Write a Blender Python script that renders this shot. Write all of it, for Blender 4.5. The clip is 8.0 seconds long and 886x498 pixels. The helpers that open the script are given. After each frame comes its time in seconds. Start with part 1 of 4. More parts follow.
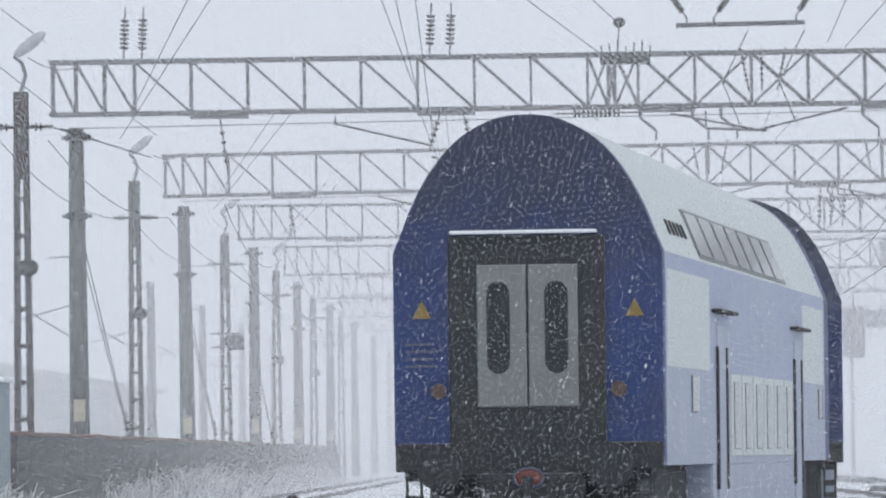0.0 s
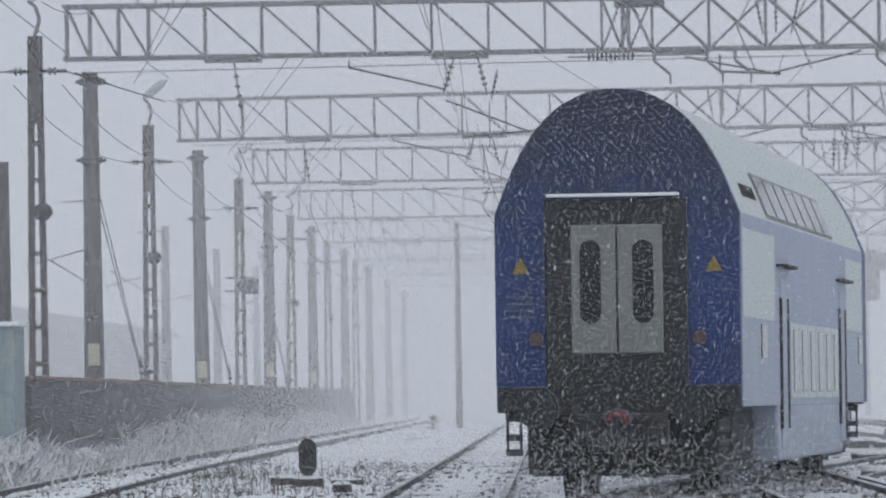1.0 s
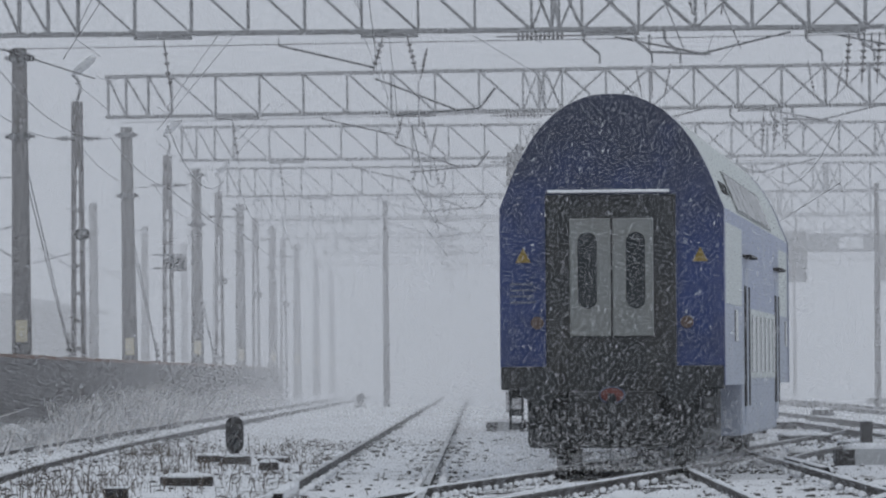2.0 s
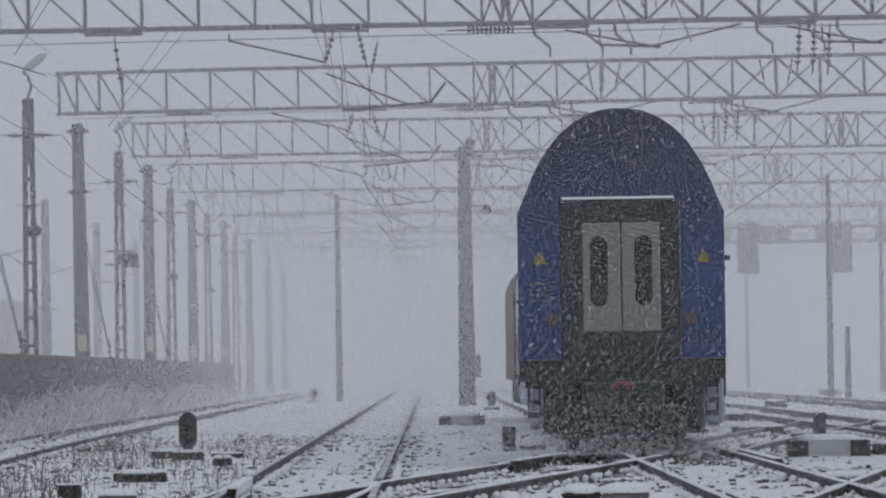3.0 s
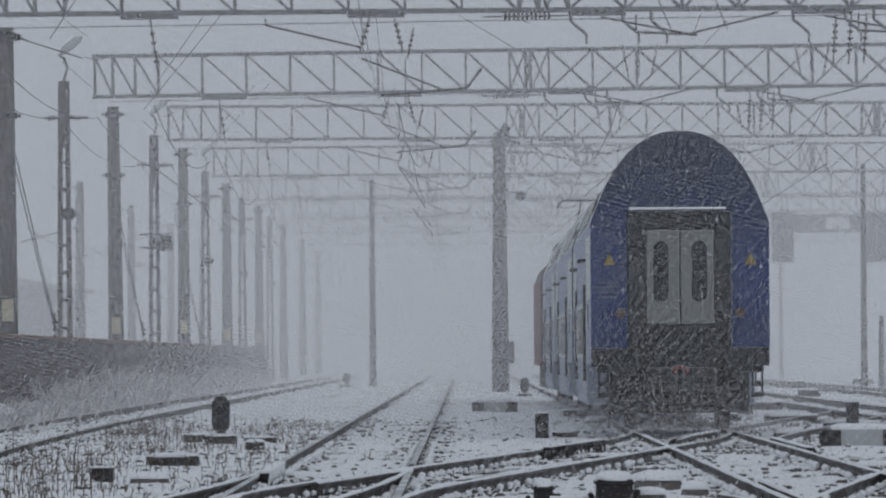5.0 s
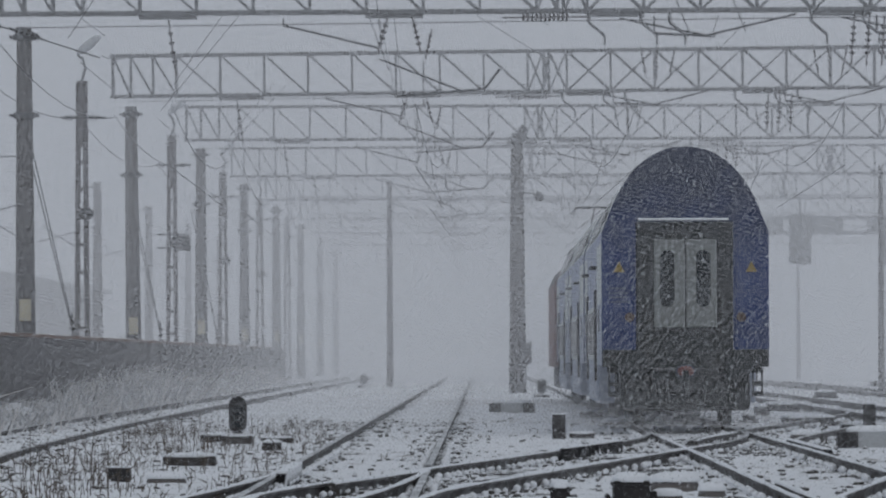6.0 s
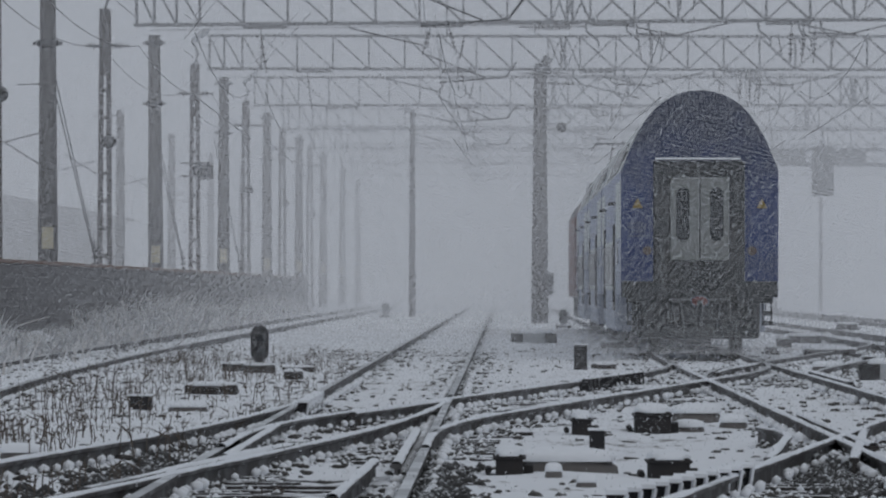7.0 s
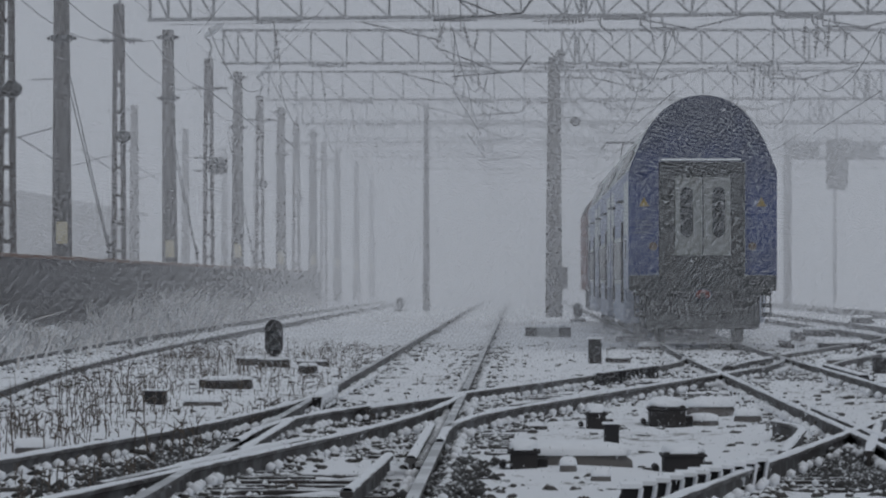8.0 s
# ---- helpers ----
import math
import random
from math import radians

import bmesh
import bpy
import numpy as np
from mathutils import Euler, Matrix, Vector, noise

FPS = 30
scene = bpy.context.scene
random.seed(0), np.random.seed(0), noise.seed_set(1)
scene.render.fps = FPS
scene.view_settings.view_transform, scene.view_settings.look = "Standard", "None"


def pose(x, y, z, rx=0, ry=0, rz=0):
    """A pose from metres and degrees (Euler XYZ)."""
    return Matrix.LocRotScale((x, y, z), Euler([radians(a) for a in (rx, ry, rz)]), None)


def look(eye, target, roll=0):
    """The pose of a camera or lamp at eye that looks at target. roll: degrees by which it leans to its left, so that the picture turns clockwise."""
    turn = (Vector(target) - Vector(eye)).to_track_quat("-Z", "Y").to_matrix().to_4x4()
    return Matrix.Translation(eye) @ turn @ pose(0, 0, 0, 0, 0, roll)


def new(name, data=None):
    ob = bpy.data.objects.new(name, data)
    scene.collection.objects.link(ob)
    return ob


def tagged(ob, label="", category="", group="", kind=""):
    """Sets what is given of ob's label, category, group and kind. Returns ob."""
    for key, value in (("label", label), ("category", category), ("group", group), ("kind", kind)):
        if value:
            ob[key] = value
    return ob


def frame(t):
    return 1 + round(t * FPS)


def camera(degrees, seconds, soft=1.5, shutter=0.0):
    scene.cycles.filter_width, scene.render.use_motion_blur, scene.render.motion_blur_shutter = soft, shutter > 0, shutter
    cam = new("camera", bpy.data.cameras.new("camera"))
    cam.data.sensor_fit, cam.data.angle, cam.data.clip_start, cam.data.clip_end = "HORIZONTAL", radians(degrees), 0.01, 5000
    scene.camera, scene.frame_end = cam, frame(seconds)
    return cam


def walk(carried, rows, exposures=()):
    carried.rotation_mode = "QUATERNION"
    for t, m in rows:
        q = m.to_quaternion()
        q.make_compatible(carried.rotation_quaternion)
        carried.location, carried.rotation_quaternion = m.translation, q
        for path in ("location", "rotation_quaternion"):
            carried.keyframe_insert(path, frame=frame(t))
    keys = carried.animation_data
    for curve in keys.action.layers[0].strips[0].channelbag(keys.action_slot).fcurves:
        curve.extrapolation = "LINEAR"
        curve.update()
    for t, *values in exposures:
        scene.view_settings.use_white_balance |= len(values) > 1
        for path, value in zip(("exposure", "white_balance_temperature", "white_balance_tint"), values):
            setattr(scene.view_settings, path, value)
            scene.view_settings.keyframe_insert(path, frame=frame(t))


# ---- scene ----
EYE = 1.18
LENS = 6.768
cam = camera(LENS, 8.0, soft=2.2)
walk(cam, [
    (0.0, pose(0, 0, EYE, 91.5706, 0.7130, 0.7137)),
    (0.2, pose(0, 0, EYE, 91.6498, 0.7899, 0.8003)),
    (0.5, pose(0, 0, EYE, 91.5792, 0.9052, 0.9497)),
    (0.7, pose(0, 0, EYE, 91.3362, 0.8654, 0.9257)),
    (1.0, pose(0, 0, EYE, 91.1412, 0.8058, 0.8252)),
    (1.2, pose(0, 0, EYE, 91.1579, 0.6921, 0.8249)),
    (1.5, pose(0, 0, EYE, 91.1498, 0.5216, 0.6540)),
    (2.0, pose(0, 0, EYE, 90.9726, 0.4542, 0.2697)),
    (2.2, pose(0, 0, EYE, 90.9434, 0.5305, 0.2264)),
    (3.3, pose(0, 0, EYE, 90.9038, 0.9981, -0.2239)),
    (3.5, pose(0, 0, EYE, 90.8634, 1.0366, -0.2974)),
    (3.7, pose(0, 0, EYE, 90.8777, 0.9988, -0.2849)),
    (4.0, pose(0, 0, EYE, 91.0210, 0.7626, -0.2097)),
    (4.5, pose(0, 0, EYE, 90.9224, 0.8156, -0.0037)),
    (4.7, pose(0, 0, EYE, 90.8185, 0.5355, 0.0921)),
    (5.8, pose(0, 0, EYE, 90.8236, 0.2387, 0.2311)),
    (6.0, pose(0, 0, EYE, 90.8256, 0.2012, 0.2960)),
    (6.2, pose(0, 0, EYE, 90.8095, 0.1523, 0.3509)),
    (6.5, pose(0, 0, EYE, 90.4995, 0.0487, 0.4745)),
    (6.7, pose(0, 0, EYE, 90.4371, -0.0090, 0.4785)),
    (7.0, pose(0, 0, EYE, 90.2901, -0.0957, 0.4651)),
    (7.2, pose(0, 0, EYE, 90.2553, -0.1872, 0.4748)),
    (7.5, pose(0, 0, EYE, 90.3115, -0.3242, 0.4372)),
    (8.0, pose(0, 0, EYE, 90.2451, 0.0106, 0.5735)),
], exposures=[(0.0, 0.10), (0.5, -0.12), (1.0, -0.31), (1.5, -0.43), (2.2, -0.56), (3.5, -0.71), (4.5, -0.76), (6.0, -0.85), (8.0, -0.92)])

# ---- world and sun: a dense overcast in falling snow ----
world = bpy.data.worlds.new("overcast")
scene.world = world
world.use_nodes = True
wn, wl = world.node_tree.nodes, world.node_tree.links
sky = wn.new("ShaderNodeTexSky")
sky.sky_type = "NISHITA"
sky.sun_disc = False
sky.sun_elevation, sky.sun_rotation = radians(35), radians(200)
sky.air_density, sky.dust_density = 2.0, 6.0
pale = wn.new("ShaderNodeMix")
pale.data_type = "RGBA"
pale.inputs[0].default_value = 0.96
wl.new(sky.outputs[0], pale.inputs[6])
pale.inputs[7].default_value = (6.15, 6.75, 7.6, 1)
wl.new(pale.outputs[2], wn["Background"].inputs[0])
wn["Background"].inputs[1].default_value = 0.1

sun = new("sun", bpy.data.lights.new("sun", "SUN"))
sun.data.energy, sun.data.angle, sun.data.color = 0.5, radians(40), (1.0, 0.98, 0.95)
sun.matrix_basis = look((20, -40, 40), (0, 0, 0))


# ---- materials ----
def material(name, colour, rough=0.7, metal=0.0, dark=0.75, grain=8.0, bump=0.3, stain=None, amount=0.4, spread=1.2, up_snow=0.0):
    """A worn surface: fine grain, broad stains and, on upward faces, lying snow."""
    m = bpy.data.materials.new(name)
    m.use_nodes = True
    n, l = m.node_tree.nodes, m.node_tree.links
    b = n["Principled BSDF"]
    b.inputs["Roughness"].default_value, b.inputs["Metallic"].default_value = rough, metal
    where = n.new("ShaderNodeTexCoord")
    fine = n.new("ShaderNodeTexNoise")
    fine.inputs["Scale"].default_value, fine.inputs["Detail"].default_value = grain, 6
    broad = n.new("ShaderNodeTexNoise")
    broad.inputs["Scale"].default_value, broad.inputs["Detail"].default_value = spread, 5
    for t in (fine, broad):
        l.new(where.outputs["Object"], t.inputs["Vector"])
    one = n.new("ShaderNodeMix")
    one.data_type = "RGBA"
    one.inputs[6].default_value = (*[c * dark for c in colour], 1)
    one.inputs[7].default_value = (*[min(1, c * 1.12) for c in colour], 1)
    l.new(fine.outputs[0], one.inputs[0])
    two = n.new("ShaderNodeMix")
    two.data_type = "RGBA"
    ramp = n.new("ShaderNodeMapRange")
    ramp.inputs[1].default_value, ramp.inputs[2].default_value = 0.45, 0.7
    ramp.inputs[4].default_value = amount
    l.new(broad.outputs[0], ramp.inputs[0])
    l.new(ramp.outputs[0], two.inputs[0])
    l.new(one.outputs[2], two.inputs[6])
    two.inputs[7].default_value = (*(stain or [c * 0.5 for c in colour]), 1)
    out = two
    if up_snow:
        geo = n.new("ShaderNodeNewGeometry")
        sep = n.new("ShaderNodeSeparateXYZ")
        l.new(geo.outputs["Normal"], sep.inputs[0])
        add = n.new("ShaderNodeMath")
        l.new(sep.outputs[2], add.inputs[0])
        l.new(fine.outputs[0], add.inputs[1])
        lie = n.new("ShaderNodeMapRange")
        lie.inputs[1].default_value, lie.inputs[2].default_value = 1.5 - up_snow, 1.7 - up_snow
        l.new(add.outputs[0], lie.inputs[0])
        out = n.new("ShaderNodeMix")
        out.data_type = "RGBA"
        l.new(lie.outputs[0], out.inputs[0])
        l.new(two.outputs[2], out.inputs[6])
        out.inputs[7].default_value = (0.84, 0.86, 0.89, 1)
    l.new(out.outputs[2], b.inputs["Base Color"])
    if bump:
        bm = n.new("ShaderNodeBump")
        bm.inputs["Strength"].default_value, bm.inputs["Distance"].default_value = bump, 0.02
        l.new(fine.outputs[0], bm.inputs["Height"])
        l.new(bm.outputs[0], b.inputs["Normal"])
    return m


M = {
    "steel": material("galvanised_steel", (0.17, 0.175, 0.185), 0.65, 0.1, up_snow=0.12),
    "dark_steel": material("dark_steel", (0.06, 0.06, 0.065), 0.6, 0.2),
    "rust": material("rusty_steel", (0.07, 0.062, 0.062), 0.8, 0.1, stain=(0.06, 0.042, 0.036)),
    "rail": material("snow_dusted_rail_head", (0.42, 0.43, 0.45), 0.5, 0.0, grain=20, stain=(0.80, 0.82, 0.85), amount=0.95, spread=0.7),
    "rail_side": material("frosted_rail_web", (0.06, 0.055, 0.053), 0.85, 0.1, grain=20, stain=(0.26, 0.265, 0.28), amount=0.6, spread=1.6),
    "concrete": material("weathered_concrete", (0.105, 0.10, 0.10), 0.9, grain=12, stain=(0.065, 0.062, 0.064), amount=0.6),
    "wall": material("sooty_concrete", (0.105, 0.10, 0.105), 0.95, grain=5, dark=0.55, stain=(0.045, 0.04, 0.042), amount=0.85, spread=1.3),
    "coping": material("brick_coping", (0.20, 0.11, 0.075), 0.9, up_snow=0.1),
    "snow": material("packed_snow", (0.84, 0.86, 0.90), 0.7, dark=0.93, grain=14, bump=0.4, stain=(0.74, 0.76, 0.80)),
    "plank": material("wet_timber", (0.035, 0.03, 0.028), 0.85, grain=10, up_snow=0.1),
    "iron": material("black_iron", (0.022, 0.022, 0.025), 0.75, 0.1, grain=15, stain=(0.045, 0.035, 0.03)),
    "glaze": material("brown_porcelain", (0.07, 0.06, 0.06), 0.3),
    "blue": material("dark_blue_paint", (0.014, 0.038, 0.155), 0.5, grain=3, dark=0.75, stain=(0.022, 0.028, 0.06), amount=0.55, spread=1.6, bump=0.1),
    "lavender": material("pale_blue_paint", (0.31, 0.35, 0.49), 0.45, grain=3, dark=0.88, stain=(0.40, 0.44, 0.52), amount=0.6, bump=0.05),
    "pale": material("light_blue_paint", (0.33, 0.37, 0.46), 0.45, grain=3, dark=0.93, stain=(0.48, 0.5, 0.58), amount=0.5, bump=0.05),
    "white": material("off_white_paint", (0.57, 0.61, 0.60), 0.45, grain=4, dark=0.93, stain=(0.6, 0.62, 0.62), amount=0.5, bump=0.05),
    "soot": material("sooty_rubber", (0.040, 0.044, 0.049), 0.85, grain=6, stain=(0.052, 0.051, 0.051), amount=0.7, bump=0.5),
    "door": material("grey_door_paint", (0.21, 0.225, 0.225), 0.5, grain=4, stain=(0.18, 0.18, 0.17), amount=0.5, bump=0.1),
    "yellow": material("yellow_sign", (0.24, 0.17, 0.045), 0.6, stain=(0.25, 0.18, 0.05)),
    "red": material("faded_red", (0.17, 0.055, 0.05), 0.6),
    "tail": material("dull_amber_lens", (0.10, 0.068, 0.058), 0.3),
    "lamp": material("pale_lamp_housing", (0.5, 0.52, 0.54), 0.5, up_snow=0.3),
    "plate": material("cream_plate", (0.55, 0.50, 0.36), 0.6),
    "loco": material("loco_red", (0.20, 0.085, 0.08), 0.6),
    "straw": material("dry_stalks", (0.115, 0.095, 0.08), 0.9, grain=30),
    "frost": material("snowy_brush", (0.80, 0.81, 0.83), 0.9, grain=10, dark=0.7, stain=(0.38, 0.33, 0.30), amount=0.6, spread=2.5),
    "hill": material("far_slope", (0.12, 0.12, 0.12), 1.0, grain=0.05, spread=0.02),
    "stone": material("ballast_stone", (0.09, 0.085, 0.08), 0.9, grain=25, up_snow=0.35),
    "wet_stone": material("wet_ballast_stone", (0.035, 0.033, 0.032), 0.6, grain=25, up_snow=0.05),
    "bare_block": material("frosted_concrete", (0.17, 0.16, 0.155), 0.95, grain=9, stain=(0.10, 0.09, 0.085), up_snow=0.12),
    "faint": material("faded_lettering", (0.10, 0.115, 0.17), 0.7),
    "teal": material("faded_teal_sheet", (0.24, 0.32, 0.36), 0.7, stain=(0.38, 0.38, 0.30), amount=0.7, spread=2.0),
}

def sooty_end():
    """Blue paint with a film of soot and road dirt that thickens over the dome, as on the real coach."""
    m = material("sooty_blue_paint", (0.022, 0.046, 0.165), 0.5, grain=3, dark=0.75, stain=(0.03, 0.04, 0.085), amount=0.5, spread=1.6, bump=0.1)
    n, l = m.node_tree.nodes, m.node_tree.links
    where = n.new("ShaderNodeTexCoord")
    sep = n.new("ShaderNodeSeparateXYZ")
    l.new(where.outputs["Object"], sep.inputs[0])
    streak = n.new("ShaderNodeTexNoise")
    streak.inputs["Scale"].default_value, streak.inputs["Detail"].default_value = 2.2, 7
    l.new(where.outputs["Object"], streak.inputs["Vector"])
    add = n.new("ShaderNodeMath")
    add.operation = "MULTIPLY_ADD"
    add.inputs[1].default_value = 1.6
    l.new(streak.outputs[0], add.inputs[0])
    l.new(sep.outputs[2], add.inputs[2])
    film = n.new("ShaderNodeMapRange")
    film.inputs[1].default_value, film.inputs[2].default_value, film.inputs[4].default_value = 3.4, 5.0, 0.85
    l.new(add.outputs[0], film.inputs[0])
    mix = n.new("ShaderNodeMix")
    mix.data_type = "RGBA"
    b = n["Principled BSDF"]
    l.new(b.inputs["Base Color"].links[0].from_socket, mix.inputs[6])
    mix.inputs[7].default_value = (0.036, 0.042, 0.066, 1)
    l.new(film.outputs[0], mix.inputs[0])
    l.new(mix.outputs[2], b.inputs["Base Color"])
    return m


M["end_blue"] = sooty_end()

glass = bpy.data.materials.new("tinted_glass")
glass.use_nodes = True
glass.node_tree.nodes["Principled BSDF"].inputs["Base Color"].default_value = (0.02, 0.024, 0.028, 1)
glass.node_tree.nodes["Principled BSDF"].inputs["Roughness"].default_value = 0.08
M["glass"] = glass

def flake_material(name, dense):
    """Loose snow crystals and haze triangles: light passes partly through."""
    m = bpy.data.materials.new(name)
    m.use_nodes = True
    n, l = m.node_tree.nodes, m.node_tree.links
    b = n["Principled BSDF"]
    b.inputs["Base Color"].default_value = (0.88, 0.89, 0.92, 1)
    b.inputs["Roughness"].default_value = 1.0
    b.inputs["Specular IOR Level"].default_value = 0.0
    b.inputs["Alpha"].default_value = dense
    return m


M["flake"] = flake_material("snowflake", 0.27)
M["flake_thin"] = flake_material("fine_haze", 0.15)
M["flake_fine"] = flake_material("finest_snow", 0.25)
M["flake_far"] = flake_material("dense_haze", 0.28)
scene.cycles.transparent_max_bounces = 32


def ground_material():
    """Thin snow over ballast: white, broken by stones, stalks and wheel-blown dirt."""
    m = bpy.data.materials.new("snow_over_ballast")
    m.use_nodes = True
    n, l = m.node_tree.nodes, m.node_tree.links
    b = n["Principled BSDF"]
    b.inputs["Roughness"].default_value = 0.85
    geo = n.new("ShaderNodeNewGeometry")
    stretch = n.new("ShaderNodeMapping")
    stretch.inputs["Scale"].default_value = (1.0, 0.4, 1.0)
    l.new(geo.outputs["Position"], stretch.inputs[0])
    stones = n.new("ShaderNodeTexNoise")
    stones.inputs["Scale"].default_value, stones.inputs["Detail"].default_value, stones.inputs["Roughness"].default_value = 5.0, 8, 0.72
    l.new(stretch.outputs[0], stones.inputs["Vector"])
    patches = n.new("ShaderNodeTexNoise")
    patches.inputs["Scale"].default_value, patches.inputs["Detail"].default_value = 0.55, 4
    l.new(stretch.outputs[0], patches.inputs["Vector"])
    add = n.new("ShaderNodeMath")
    add.operation = "MULTIPLY_ADD"
    add.inputs[1].default_value = 0.75
    l.new(patches.outputs[0], add.inputs[0])
    l.new(stones.outputs[0], add.inputs[2])
    cover = n.new("ShaderNodeMapRange")
    cover.inputs[1].default_value, cover.inputs[2].default_value = 0.985, 1.10
    l.new(add.outputs[0], cover.inputs[0])
    tint = n.new("ShaderNodeMix")
    tint.data_type = "RGBA"
    tint.inputs[6].default_value, tint.inputs[7].default_value = (0.80, 0.82, 0.86, 1), (0.88, 0.89, 0.92, 1)
    l.new(stones.outputs[0], tint.inputs[0])
    mixed = n.new("ShaderNodeMix")
    mixed.data_type = "RGBA"
    l.new(cover.outputs[0], mixed.inputs[0])
    l.new(tint.outputs[2], mixed.inputs[6])
    mixed.inputs[7].default_value = (0.13, 0.115, 0.10, 1)
    l.new(mixed.outputs[2], b.inputs["Base Color"])
    bp = n.new("ShaderNodeBump")
    bp.inputs["Strength"].default_value, bp.inputs["Distance"].default_value = 0.35, 0.04
    l.new(stones.outputs[0], bp.inputs["Height"])
    l.new(bp.outputs[0], b.inputs["Normal"])
    return m


M["ground"] = ground_material()


# ---- building helpers ----
def linked(name, bm, mat, parent=None, label="", smooth=False):
    me = bpy.data.meshes.new(name)
    bm.to_mesh(me)
    bm.free()
    for one in mat if isinstance(mat, (list, tuple)) else [mat]:
        me.materials.append(M[one])
    if smooth:
        me.polygons.foreach_set("use_smooth", [True] * len(me.polygons))
    ob = new(name, me)
    if parent:
        ob.parent = parent
    return tagged(ob, label)


def part(name, bm, mat, parent, label="", smooth=False):
    return linked(name, bm, mat, parent, label, smooth)


def empty(name, m=None, label="", category="", group="", kind=""):
    ob = new(name)
    if m is not None:
        ob.matrix_basis = m
    return tagged(ob, label, category, group, kind)


def box(bm, x0, x1, y0, y1, z0, z1, bevel=0.0, m=None):
    size, mid = (x1 - x0, y1 - y0, z1 - z0), ((x0 + x1) / 2, (y0 + y1) / 2, (z0 + z1) / 2)
    made = bmesh.ops.create_cube(bm, size=1, matrix=(m or Matrix()) @ Matrix.Translation(mid) @ Matrix.Diagonal((*size, 1)))
    if bevel:
        edges = {e for v in made["verts"] for e in v.link_edges}
        bmesh.ops.bevel(bm, geom=list(edges), offset=bevel, segments=2, affect="EDGES", profile=0.6)
    return bm


def bar(bm, a, b, w, h=None, sides=4):
    """A straight bar from a to b; square by default, round with more sides."""
    a, b = Vector(a), Vector(b)
    d = b - a
    turn = d.to_track_quat("Z", "Y").to_matrix().to_4x4()
    m = Matrix.Translation((a + b) / 2) @ turn
    if sides == 4:
        bmesh.ops.create_cube(bm, size=1, matrix=m @ Matrix.Diagonal((w, h or w, d.length, 1)))
    else:
        bmesh.ops.create_cone(bm, cap_ends=True, segments=sides, radius1=w / 2, radius2=(h or w) / 2, depth=d.length, matrix=m)
    return bm


def ball(bm, c, r, sx=1, sy=1, sz=1, u=10, v=7):
    bmesh.ops.create_uvsphere(bm, u_segments=u, v_segments=v, radius=r, matrix=Matrix.Translation(c) @ Matrix.Diagonal((sx, sy, sz, 1)))
    return bm


B = bmesh.new

# ---- plan of the tracks (rail heads at z = 0) ----
GAUGE = 0.752          # from the centre line to the middle of a rail


def bend(v, a, b):
    """0 before a, then an even curve, then the full slope after b."""
    return 0 if v < a else (v - a) ** 2 / (2 * (b - a)) if v < b else v - (a + b) / 2


def main_line(y):
    return -1.33


def through_line(y):
    return 3.38 + 0.085 * min(1, max(0, (y - 126) / 8))


def crossover(y):
    """Leaves the main line and runs into the through line."""
    return through_line(y) - 4.71 + 0.1025 * (bend(y, 59, 70.4) - bend(y, 101, 120.3))


def branch_near(y):
    """Swings left from the main line towards the camera."""
    return -1.33 - 0.07 * bend(82 - y, 0, 26)


def branch_far(y):
    """Leaves the through line to the outer right line."""
    return 3.38 + 0.098 * (bend(y, 96, 112) - bend(y, 150, 166))


def scissors(y):
    """Runs from the foreground across the through line."""
    return 2.34 + 0.098 * (y - 48.6) - 0.098 * bend(y, 108, 124)


def left_line(y):
    return -7.35 + 0.9 * math.exp(-(y - 84) / 34)


def outer_line(y):
    return 8.55


def far_line(y):
    return 13.3


def train_line(y):
    return crossover(y)


# ---- ground ----
def lumps(x, y):
    z = 0.05 * noise.fractal((x * 0.9, y * 0.35, 1.7), 1.0, 2.0, 3) + 0.03 * noise.noise((x * 3.1, y * 1.3, 4.0))
    return z


def ground_height(x, y):
    z = -0.135 + (lumps(x, y) if 34 < y < 420 and abs(x) < 40 else 0)
    if x < -8.6:
        z += 0.16 * min(1, (-8.6 - x) / 0.7)
    return z


def build_ground():
    xs = [-2500, -900, -300, -100, -45, -25, -17, -13] + [round(-11 + 0.2 * i, 3) for i in range(126)] + [16, 20, 28, 50, 120, 400, 1200, 2500]
    ys = [-2500, -600, -100, 0, 20, 32] + [36 + 0.45 * i for i in range(200)] + [127 + 2.0 * i for i in range(90)] + [312 + 12 * i for i in range(25)] + [700, 1000, 2000, 4000]
    verts = [(x, y, ground_height(x, y)) for y in ys for x in xs]
    w = len(xs)
    faces = [(j * w + i, j * w + i + 1, (j + 1) * w + i + 1, (j + 1) * w + i) for j in range(len(ys) - 1) for i in range(w - 1)]
    me = bpy.data.meshes.new("ground")
    me.from_pydata(verts, [], faces)
    me.polygons.foreach_set("use_smooth", [True] * len(faces))
    me.materials.append(M["ground"])
    tagged(new("ground", me), "thin snow over dark ballast and dry weeds", "ground", kind="structure")


build_ground()


